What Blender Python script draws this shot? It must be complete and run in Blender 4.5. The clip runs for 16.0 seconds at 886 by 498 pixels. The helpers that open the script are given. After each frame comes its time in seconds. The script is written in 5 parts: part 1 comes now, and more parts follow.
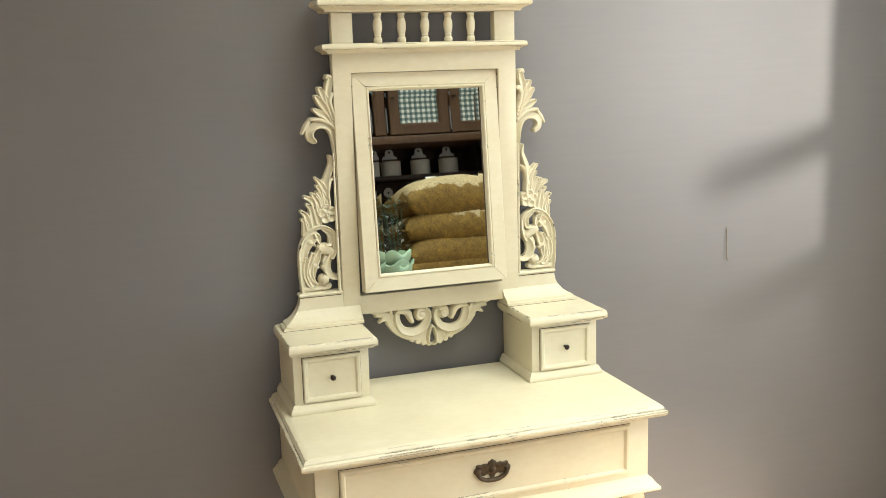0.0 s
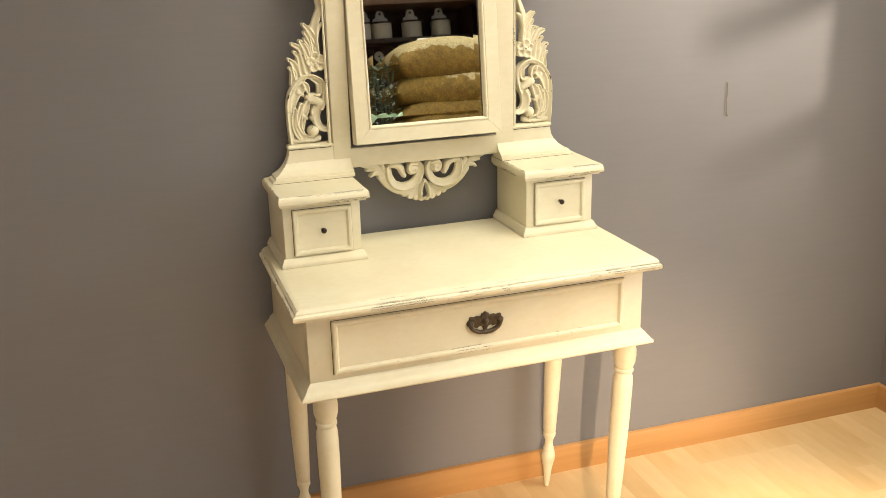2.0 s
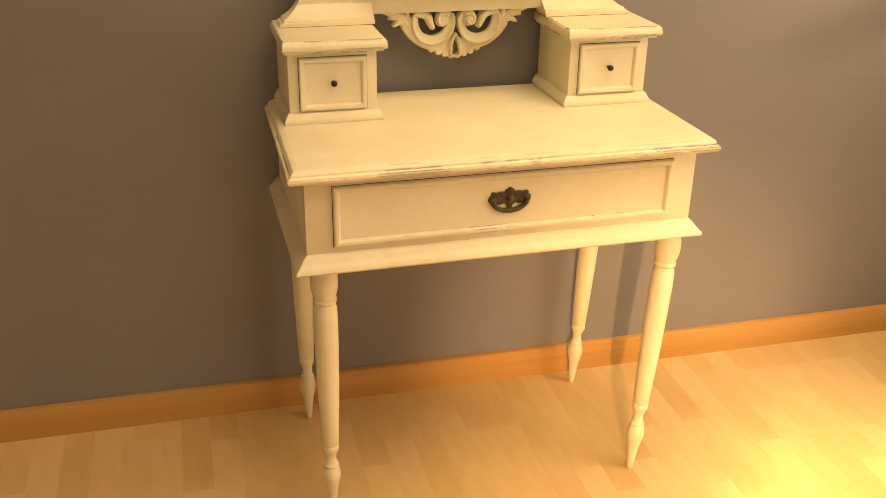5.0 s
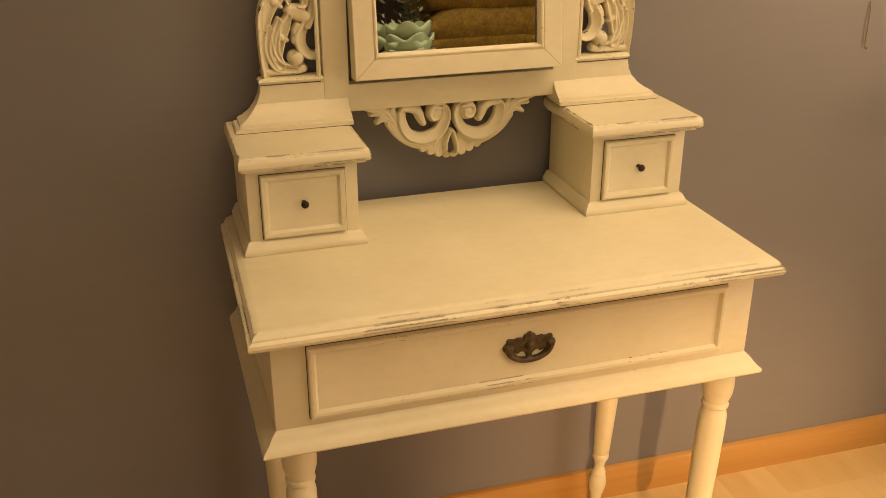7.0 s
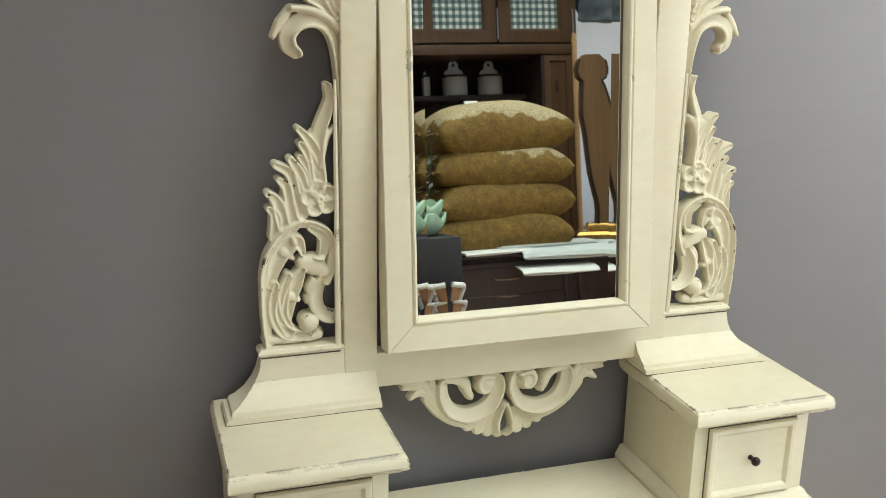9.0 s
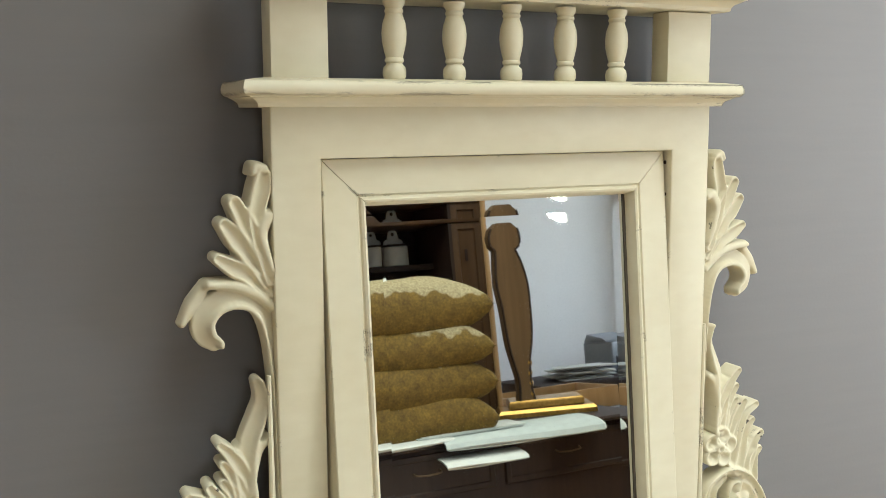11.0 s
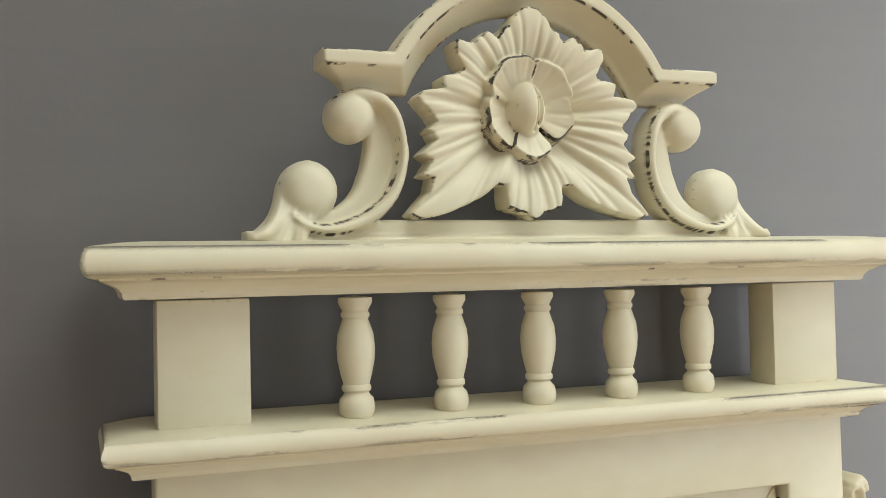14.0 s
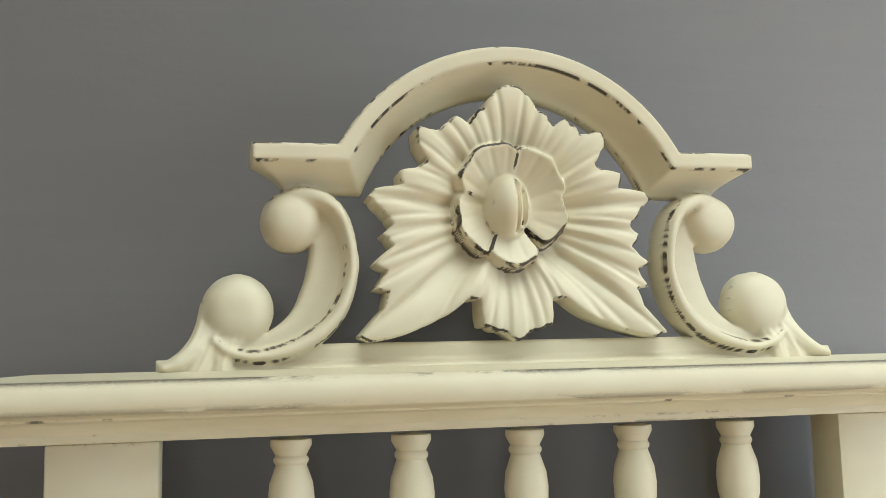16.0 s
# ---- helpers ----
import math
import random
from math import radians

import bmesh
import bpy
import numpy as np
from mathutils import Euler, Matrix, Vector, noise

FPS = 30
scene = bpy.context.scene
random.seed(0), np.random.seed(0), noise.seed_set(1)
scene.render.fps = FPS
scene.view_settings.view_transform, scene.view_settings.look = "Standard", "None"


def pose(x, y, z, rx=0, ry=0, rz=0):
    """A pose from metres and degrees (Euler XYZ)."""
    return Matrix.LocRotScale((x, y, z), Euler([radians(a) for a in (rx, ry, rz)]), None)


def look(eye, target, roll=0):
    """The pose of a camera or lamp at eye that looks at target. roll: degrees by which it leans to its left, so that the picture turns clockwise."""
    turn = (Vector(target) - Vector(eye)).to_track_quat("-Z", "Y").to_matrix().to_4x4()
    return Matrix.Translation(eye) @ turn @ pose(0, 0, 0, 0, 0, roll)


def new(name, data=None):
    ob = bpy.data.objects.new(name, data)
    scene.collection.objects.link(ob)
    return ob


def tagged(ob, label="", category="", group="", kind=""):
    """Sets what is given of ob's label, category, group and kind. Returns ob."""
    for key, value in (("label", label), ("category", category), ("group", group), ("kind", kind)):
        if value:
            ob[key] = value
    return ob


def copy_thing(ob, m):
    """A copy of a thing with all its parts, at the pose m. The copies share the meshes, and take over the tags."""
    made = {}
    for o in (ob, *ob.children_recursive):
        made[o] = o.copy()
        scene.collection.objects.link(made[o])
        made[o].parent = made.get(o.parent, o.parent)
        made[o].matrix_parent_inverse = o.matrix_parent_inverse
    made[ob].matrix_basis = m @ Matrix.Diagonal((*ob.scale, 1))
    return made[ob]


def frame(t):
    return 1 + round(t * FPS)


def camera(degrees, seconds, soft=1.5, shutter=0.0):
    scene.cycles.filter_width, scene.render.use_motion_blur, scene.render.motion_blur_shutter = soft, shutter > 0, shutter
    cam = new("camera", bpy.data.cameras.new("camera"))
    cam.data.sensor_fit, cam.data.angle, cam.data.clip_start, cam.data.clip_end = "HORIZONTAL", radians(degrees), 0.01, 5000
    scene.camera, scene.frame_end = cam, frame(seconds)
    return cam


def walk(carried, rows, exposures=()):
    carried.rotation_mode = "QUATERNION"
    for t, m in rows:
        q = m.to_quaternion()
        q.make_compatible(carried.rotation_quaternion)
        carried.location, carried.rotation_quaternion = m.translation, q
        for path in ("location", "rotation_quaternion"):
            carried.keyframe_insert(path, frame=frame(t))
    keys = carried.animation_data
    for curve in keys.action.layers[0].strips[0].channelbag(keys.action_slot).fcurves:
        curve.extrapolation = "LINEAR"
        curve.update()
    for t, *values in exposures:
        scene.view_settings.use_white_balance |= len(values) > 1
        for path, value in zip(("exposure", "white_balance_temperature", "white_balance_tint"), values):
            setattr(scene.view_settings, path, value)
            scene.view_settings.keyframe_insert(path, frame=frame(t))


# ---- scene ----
cam = camera(49.0, 16.0, 0.8)
PATH = [
    (0, (-0.746, -2.318, 1.602), (-0.111, -0.459, 1.228), -1.6),
    (0.5, (-0.74, -2.319, 1.573), (-0.103, -0.468, 1.162), -1.7),
    (1, (-0.729, -2.307, 1.569), (-0.099, -0.475, 1.072), -1.4),
    (1.5, (-0.745, -2.29, 1.548), (-0.108, -0.475, 0.999), -1.5),
    (2, (-0.739, -2.282, 1.534), (-0.114, -0.486, 0.915), -1.4),
    (2.5, (-0.739, -2.267, 1.516), (-0.135, -0.487, 0.833), -1.5),
    (3, (-0.733, -2.257, 1.493), (-0.131, -0.511, 0.725), -1.4),
    (5.5, (-0.544, -2.03, 1.42), (-0.08, -0.28, 0.569), 0.7),
    (6, (-0.504, -1.966, 1.431), (-0.067, -0.206, 0.589), -0.3),
    (6.5, (-0.505, -1.805, 1.448), (-0.021, -0.053, 0.612), -0.2),
    (7, (-0.52, -1.647, 1.46), (0.025, 0.099, 0.651), -0.0),
    (7.5, (-0.529, -1.546, 1.469), (0.041, 0.196, 0.67), -0.3),
    (8, (-0.525, -1.433, 1.47), (0.039, 0.344, 0.748), -0.2),
    (8.5, (-0.509, -1.273, 1.506), (0.076, 0.525, 0.855), 0.4),
    (9, (-0.477, -1.189, 1.527), (0.125, 0.637, 0.975), 1.0),
    (11.5, (-0.446, -0.788, 1.637), (0.452, 0.987, 1.425), -0.8),
    (12, (-0.434, -0.741, 1.648), (0.498, 1.022, 1.502), -1.2),
    (12.5, (-0.387, -0.699, 1.682), (0.497, 1.093, 1.594), -0.5),
    (13, (-0.338, -0.658, 1.692), (0.506, 1.154, 1.639), -0.5),
    (13.5, (-0.299, -0.627, 1.713), (0.472, 1.218, 1.712), -1.1),
    (14, (-0.268, -0.596, 1.735), (0.432, 1.276, 1.792), -1.3),
    (14.5, (-0.241, -0.566, 1.741), (0.397, 1.325, 1.86), -1.2),
    (15, (-0.216, -0.548, 1.751), (0.345, 1.365, 1.914), -1.5),
    (15.5, (-0.185, -0.536, 1.757), (0.315, 1.39, 1.965), -1.5),
    (16, (-0.15, -0.527, 1.756), (0.291, 1.408, 1.999), -1.5),
]
EXPOSURES = [(0, 1.47, 5300, 13), (1.5, 1.50, 5600, 17), (2.5, 1.41, 6500, 20), (3, 1.18, 7600, 28), (5.5, 1.18, 9700, 29), (6, 1.10, 10000, 32), (6.5, 0.84, 10500, 36),
             (7.5, 0.62, 7500, 22), (8.5, 0.82, 5350, 10), (9, 1.24, 5000, 13), (11.5, 1.22, 5050, 12), (13, 1.15, 5050, 14), (14.5, 1.15, 5050, 14), (16, 1.21, 4950, 12)]
walk(cam, [(t, look(eye, target, roll)) for t, eye, target, roll in PATH], EXPOSURES)

# ---- world, sun and added lamps ----
world = bpy.data.worlds.new("sky")
scene.world = world
world.use_nodes = True
sky = world.node_tree.nodes.new("ShaderNodeTexSky")
sky.sky_type, sky.sun_disc = "NISHITA", False
sky.sun_elevation, sky.sun_rotation = radians(30), radians(200)
world.node_tree.links.new(sky.outputs[0], world.node_tree.nodes["Background"].inputs[0])
world.node_tree.nodes["Background"].inputs[1].default_value = 0.12

SUN_AZ, SUN_EL = radians(20), radians(22)
sun = new("sun", bpy.data.lights.new("sun", "SUN"))
sun.data.energy, sun.data.angle, sun.data.color = 5.0, radians(1.6), (1.0, 0.80, 0.46)
sun.matrix_world = look((-math.sin(SUN_AZ) * math.cos(SUN_EL), -math.cos(SUN_AZ) * math.cos(SUN_EL), math.sin(SUN_EL)), (0, 0, 0))


def area_fill(name, eye, target, w, h, watts, colour):
    lamp = new(name, bpy.data.lights.new(name, "AREA"))
    lamp.data.shape, lamp.data.size, lamp.data.size_y = "RECTANGLE", w, h
    lamp.data.energy, lamp.data.color = watts, colour
    lamp.matrix_world = look(eye, target)
    return lamp


# unseen area lamp added on the right to brighten the wall towards the corner
area_fill("side_fill", (1.56, -1.19, 1.10), (0, -0.9, 1.1), 0.78, 2.0, 6.0, (1.0, 0.95, 0.76))
# added lamp for the far corner that the mirror shows; its source is unseen
area_fill("far_corner_fill", (4.55, -4.4, 1.75), (0, -4.4, 1.3), 1.9, 1.5, 19, (1.0, 0.95, 0.76))
# added soft fill from the front, set at the unseen openings of the rear wall
area_fill("front_fill", (-1.09, -5.97, 1.94), (-0.2, 0, 1.1), 0.52, 0.86, 11, (1.0, 0.90, 0.66))
# unseen spot added to throw the light patch on the right of the wall
spot = new("wall_patch_spot", bpy.data.lights.new("wall_patch_spot", "SPOT"))
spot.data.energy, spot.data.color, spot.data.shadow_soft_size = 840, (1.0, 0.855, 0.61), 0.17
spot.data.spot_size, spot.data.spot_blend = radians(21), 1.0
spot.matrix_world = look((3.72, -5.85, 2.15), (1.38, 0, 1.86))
# unseen narrow spot added to cast the shadow of the front right leg
low = new("leg_shadow_spot", bpy.data.lights.new("leg_shadow_spot", "SPOT"))
low.data.energy, low.data.color, low.data.shadow_soft_size = 430, (1.0, 0.74, 0.41), 0.040
low.data.spot_size, low.data.spot_blend = radians(14), 0.9
low.matrix_world = look((-1.30, -5.1, 1.7), (0.45, -0.22, 0.10))
# spot added to help the sun make the bright patch on the floor
beam = new("floor_patch_spot", bpy.data.lights.new("floor_patch_spot", "SPOT"))
beam.data.energy, beam.data.color, beam.data.shadow_soft_size = 340, (1.0, 0.80, 0.46), 0.05
beam.data.spot_size, beam.data.spot_blend = radians(23), 1.0
beam.matrix_world = look((0.55, -2.3, 2.66), (0.84, -0.86, 0.0))
# unseen overhead lamp added to lighten the tops; narrow spread spares the walls
overhead = area_fill("overhead_fill", (1.0, -1.35, 2.72), (1.0, -1.35, 0), 2.6, 2.2, 25, (0.97, 0.90, 0.62))
overhead.data.spread = radians(125)


# ---- materials ----
def nodes_of(name):
    m = bpy.data.materials.new(name)
    m.use_nodes = True
    t = m.node_tree
    return m, t.nodes, t.links, t.nodes["Principled BSDF"]


def link_noise(N, L, scale, detail=4.0, stretch=(1, 1, 1), rough=0.5):
    co = N.new("ShaderNodeTexCoord")
    mp = N.new("ShaderNodeMapping")
    mp.inputs["Scale"].default_value = stretch
    L.new(co.outputs["Object"], mp.inputs["Vector"])
    n = N.new("ShaderNodeTexNoise")
    n.inputs["Scale"].default_value, n.inputs["Detail"].default_value, n.inputs["Roughness"].default_value = scale, detail, rough
    L.new(mp.outputs[0], n.inputs["Vector"])
    return n


def ramp(N, L, src, stops):
    r = N.new("ShaderNodeValToRGB")
    while len(r.color_ramp.elements) < len(stops):
        r.color_ramp.elements.new(0.5)
    for e, (p, c) in zip(r.color_ramp.elements, stops):
        e.position, e.color = p, (*c, 1) if len(c) == 3 else c
    L.new(src, r.inputs[0])
    return r


def mix(N, L, fac, a, b, kind="MIX"):
    m = N.new("ShaderNodeMixRGB")
    m.blend_type = kind
    for i, v in enumerate((fac, a, b)):
        if hasattr(v, "is_linked"):
            L.new(v, m.inputs[i])
        else:
            m.inputs[i].default_value = v if i == 0 else (*v, 1)
    return m.outputs[0]


def bump(N, L, P, src, strength, dist):
    b = N.new("ShaderNodeBump")
    b.inputs["Strength"].default_value, b.inputs["Distance"].default_value = strength, dist
    L.new(src, b.inputs["Height"])
    L.new(b.outputs[0], P.inputs["Normal"])
    return b


def plain(name, colour, rough=0.6, metal=0.0, vary=0.12, scale=30.0, bumpy=0.0, sheen=0.0, stretch=(1, 1, 1)):
    """Paint, cloth, plastic: a colour that varies at two scales, with a little relief."""
    m, N, L, P = nodes_of(name)
    a, b = link_noise(N, L, scale, 5, stretch), link_noise(N, L, scale * 0.13, 2)
    dark, light = [c * (1 - vary) for c in colour], [min(1, c * (1 + vary)) for c in colour]
    r1 = ramp(N, L, a.outputs[0], [(0.3, dark), (0.7, light)])
    r2 = ramp(N, L, b.outputs[0], [(0.3, (1 - vary * 0.7,) * 3), (0.7, (1, 1, 1))])
    L.new(mix(N, L, 1.0, r1.outputs[0], r2.outputs[0], "MULTIPLY"), P.inputs["Base Color"])
    P.inputs["Roughness"].default_value, P.inputs["Metallic"].default_value = rough, metal
    if sheen:
        P.inputs["Sheen Weight"].default_value = sheen
    if bumpy:
        bump(N, L, P, a.outputs[0], 0.5, bumpy)
    return m


def wood(name, dark, light, rough=0.4, grain=(2.0, 40.0, 40.0), scale=3.0, bumpy=0.0003):
    m, N, L, P = nodes_of(name)
    a = link_noise(N, L, scale, 6, grain, 0.6)
    b = link_noise(N, L, scale * 0.8, 3, (grain[0] * 0.6, grain[1] * 0.12, grain[2] * 0.12))
    r = ramp(N, L, a.outputs[0], [(0.25, dark), (0.75, light)])
    t = ramp(N, L, b.outputs[0], [(0.3, (0.86, 0.84, 0.80)), (0.7, (1, 1, 1))])
    col = mix(N, L, 1.0, r.outputs[0], t.outputs[0], "MULTIPLY")
    L.new(col, P.inputs["Base Color"])
    P.inputs["Roughness"].default_value = rough
    bump(N, L, P, a.outputs[0], 0.3, bumpy)
    return m


def shabby_paint(name, radius=0.0022, amount=0.56, long=1.0, carved=False):
    """Cream paint, brushed on by hand, rubbed through to dark wood on the edges."""
    m, N, L, P = nodes_of(name)
    a, b = link_noise(N, L, 7, 3), link_noise(N, L, 90, 4, (0.5, 1, 1))
    base = ramp(N, L, a.outputs[0], [(0.3, (0.66, 0.60, 0.43)), (0.7, (0.71, 0.66, 0.495))])
    fine = ramp(N, L, b.outputs[0], [(0.3, (0.96, 0.95, 0.93)), (0.7, (1, 1, 1))])
    paint = mix(N, L, 1.0, base.outputs[0], fine.outputs[0], "MULTIPLY")
    bev = N.new("ShaderNodeBevel")
    bev.samples, bev.inputs["Radius"].default_value = 4, radius
    geo = N.new("ShaderNodeNewGeometry")
    dot = N.new("ShaderNodeVectorMath")
    dot.operation = "DOT_PRODUCT"
    L.new(bev.outputs[0], dot.inputs[0])
    L.new(geo.outputs["Normal"], dot.inputs[1])
    edge = ramp(N, L, dot.outputs["Value"], [(0.935, (1, 1, 1)), (0.975, (0, 0, 0))])
    if carved:
        xyz = N.new("ShaderNodeSeparateXYZ")
        L.new(geo.outputs["Normal"], xyz.inputs[0])
        flip = N.new("ShaderNodeMath")
        flip.operation = "MULTIPLY"
        flip.inputs[1].default_value = -1.0
        L.new(xyz.outputs["Y"], flip.inputs[0])
        front = ramp(N, L, flip.outputs[0], [(0.14, (0, 0, 0)), (0.24, (1, 1, 1))])
        edge = N.new("ShaderNodeMixRGB")
        edge.blend_type, edge.inputs[0].default_value = "MULTIPLY", 1.0
        # mask from the relief: rubbed ridges and rims, and darker creases
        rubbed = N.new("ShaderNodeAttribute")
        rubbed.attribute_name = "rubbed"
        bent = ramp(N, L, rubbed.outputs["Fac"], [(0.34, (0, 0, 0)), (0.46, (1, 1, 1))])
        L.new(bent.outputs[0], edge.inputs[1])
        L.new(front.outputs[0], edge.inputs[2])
    where = link_noise(N, L, 9, 2, (0.7, 1.6, 1.6))
    rub = link_noise(N, L, 70, 3 if carved else 5, (long, 1, 1), 0.6 if carved else 0.7)
    both = mix(N, L, 0.45, where.outputs[0], rub.outputs[0])
    patch = ramp(N, L, both, [(amount, (0, 0, 0)), (amount + 0.03, (1, 1, 1))])
    wear = mix(N, L, 1.0, edge.outputs[0], patch.outputs[0], "MULTIPLY")
    L.new(mix(N, L, wear, paint, (0.045, 0.033, 0.024)), P.inputs["Base Color"])
    P.inputs["Roughness"].default_value = 0.48
    bump(N, L, P, b.outputs[0], 0.25, 0.0004)
    return m


CREAM = shabby_paint("cream_shabby_paint", 0.003, 0.58)
WORN = shabby_paint("cream_shabby_paint_worn_edges", 0.005, 0.508, 0.40)
CARVED = shabby_paint("cream_shabby_paint_on_crest", 0.0045, 0.475, 1.0, True)
SOFT = shabby_paint("cream_shabby_paint_on_pierced_carving", 0.0045, 0.60, 1.0, True)
FLOWERED = shabby_paint("cream_shabby_paint_on_petals", 0.0045, 0.425, 1.0, True)
CHIPPED = shabby_paint("cream_shabby_paint_chipped_edges", 0.0045, 0.470, 0.22)
CALM = shabby_paint("cream_paint_barely_rubbed", 0.0026, 0.585, 0.5)
SCREED = plain("beech_coloured_underlay", (0.40, 0.25, 0.12), 0.8)
SEAM = plain("dark_seam", (0.09, 0.07, 0.05), 0.8)
BRONZE = plain("dark_bronze", (0.085, 0.060, 0.036), 0.45, 0.5, 0.35, 120, 0.0004)
KNOB = plain("dark_knob", (0.03, 0.015, 0.012), 0.3, 0.5, 0.2, 100)
def brushed_wall(name, colour):
    """Matt emulsion: soft cloudy patches, level brush strokes and a fine roller stipple."""
    m, N, L, P = nodes_of(name)
    cloud, strokes, stipple = link_noise(N, L, 1.7, 3), link_noise(N, L, 6, 5, (0.9, 0.9, 13), 0.65), link_noise(N, L, 210, 3)
    r1 = ramp(N, L, cloud.outputs[0], [(0.30, [c * 0.93 for c in colour]), (0.70, [c * 1.05 for c in colour])])
    r2 = ramp(N, L, strokes.outputs[0], [(0.30, (0.965, 0.965, 0.97)), (0.70, (1.015, 1.015, 1.01))])
    L.new(mix(N, L, 1.0, r1.outputs[0], r2.outputs[0], "MULTIPLY"), P.inputs["Base Color"])
    P.inputs["Roughness"].default_value = 0.60
    both = mix(N, L, 0.45, strokes.outputs[0], stipple.outputs[0])
    bump(N, L, P, both, 0.4, 0.0006)
    return m


WALL = brushed_wall("grey_taupe_wall_paint", (0.182, 0.174, 0.178))
WHITE = plain("pale_grey_wall_paint", (0.76, 0.73, 0.69), 0.8, 0, 0.03, 60, 0.0004)
CEIL = plain("white_ceiling_paint", (0.78, 0.77, 0.75), 0.9, 0, 0.03, 20)
def strip_wood(name):
    """Lacquered beech strips: each of its own tone, cloudy, with a faint long grain."""
    m, N, L, P = nodes_of(name)
    grain, cloud, info = link_noise(N, L, 2.2, 5, (26.0, 1.2, 26.0), 0.6), link_noise(N, L, 6.5, 3, (1.0, 0.45, 1.0)), N.new("ShaderNodeObjectInfo")
    geo = N.new("ShaderNodeNewGeometry")
    base = ramp(N, L, cloud.outputs[0], [(0.30, (0.565, 0.375, 0.170)), (0.72, (0.700, 0.520, 0.295))])
    fine = ramp(N, L, grain.outputs[0], [(0.30, (0.93, 0.91, 0.88)), (0.70, (1, 1, 1))])
    col = mix(N, L, 1.0, base.outputs[0], fine.outputs[0], "MULTIPLY")
    for src in (info.outputs["Random"], geo.outputs["Random Per Island"]):
        tone = ramp(N, L, src, [(0.0, (0.90, 0.86, 0.80)), (0.5, (0.98, 0.97, 0.95)), (1.0, (1, 1, 1))])
        col = mix(N, L, 1.0, col, tone.outputs[0], "MULTIPLY")
    L.new(col, P.inputs["Base Color"])
    P.inputs["Roughness"].default_value = 0.36
    bump(N, L, P, grain.outputs[0], 0.15, 0.0002)
    return m


BEECH = strip_wood("beech_laminate")
SKIRT = wood("beech_skirting", (0.41, 0.205, 0.062), (0.49, 0.26, 0.088), 0.4, (1.0, 30.0, 30.0), 2.0)

m_, N_, L_, P_ = nodes_of("mirror_silver")
P_.inputs["Base Color"].default_value, P_.inputs["Metallic"].default_value, P_.inputs["Roughness"].default_value = (0.78, 0.80, 0.79, 1), 1.0, 0.015
MIRROR = m_


# ---- mesh helpers ----
def finish(name, me, mat, parent=None, label="", angle=35, matrix=None):
    me.materials.append(mat)
    for p in me.polygons:
        p.use_smooth = True
    me.set_sharp_from_angle(angle=radians(angle))
    ob = new(name, me)
    if parent is not None:
        ob.parent = parent
    if matrix is not None:
        ob.matrix_basis = matrix
    return tagged(ob, label)


def part(name, bm, mat, parent=None, label="", angle=35, matrix=None):
    bmesh.ops.recalc_face_normals(bm, faces=bm.faces)
    me = bpy.data.meshes.new(name)
    bm.to_mesh(me)
    bm.free()
    return finish(name, me, mat, parent, label, angle, matrix)


def thing(name, label, category, matrix=None, group="", kind=""):
    ob = new(name)
    ob.empty_display_size = 0.05
    if matrix is not None:
        ob.matrix_basis = matrix
    return tagged(ob, label, category, group, kind)


def box(x0, x1, y0, y1, z0, z1, bevel=0.0, seg=2):
    bm = bmesh.new()
    bmesh.ops.create_cube(bm, size=1)
    for v in bm.verts:
        v.co = ((x0 + x1) / 2 + v.co.x * (x1 - x0), (y0 + y1) / 2 + v.co.y * (y1 - y0), (z0 + z1) / 2 + v.co.z * (z1 - z0))
    if bevel:
        bmesh.ops.bevel(bm, geom=bm.edges[:], offset=bevel, segments=seg, profile=0.5, affect="EDGES")
    return bm


def merge(*bms):
    out = bmesh.new()
    for b in bms:
        me = bpy.data.meshes.new("tmp")
        b.to_mesh(me)
        b.free()
        out.from_mesh(me)
        bpy.data.meshes.remove(me)
    return out


def loft(rings, cap=True, closed=True):
    bm = bmesh.new()
    vs = [[bm.verts.new(p) for p in ring] for ring in rings]
    for a, b in zip(vs, vs[1:]):
        n = len(a)
        for i in range(n if closed else n - 1):
            bm.faces.new((a[i], a[(i + 1) % n], b[(i + 1) % n], b[i]))
    if cap:
        bm.faces.new(vs[0])
        bm.faces.new(vs[-1])
    return bm


def moulded(x0, x1, yb, yf, profile, sides=(1, 1, 1)):
    """A slab with a moulded edge left, front and right: profile of (overhang, z) from below upwards; yf is the front."""
    l, f, r = sides
    return loft([[(x0 - o * l, yb, z), (x0 - o * l, yf - o * f, z), (x1 + o * r, yf - o * f, z), (x1 + o * r, yb, z)] for o, z in profile])


def fronted(x0, x1, z0, z1, steps, cap=True):
    """A panelled front: steps of (inset, y)."""
    return loft([[(x0 + i, y, z0 + i), (x1 - i, y, z0 + i), (x1 - i, y, z1 - i), (x0 + i, y, z1 - i)] for i, y in steps], cap)


def lathe(profile, seg=28):
    return loft([[(r * math.cos(2 * math.pi * k / seg), r * math.sin(2 * math.pi * k / seg), z) for k in range(seg)] for r, z in profile])


def spline(points, n=8):
    P = [Vector(p) for p in points]
    P = [2 * P[0] - P[1]] + P + [2 * P[-1] - P[-2]]
    out = []
    for i in range(1, len(P) - 2):
        for k in range(n):
            t = k / n
            a, b, c, d = P[i - 1:i + 3]
            out.append(0.5 * ((2 * b) + (c - a) * t + (2 * a - 5 * b + 4 * c - d) * t * t + (3 * b - a - 3 * c + d) * t ** 3))
    return out + [P[-2]]


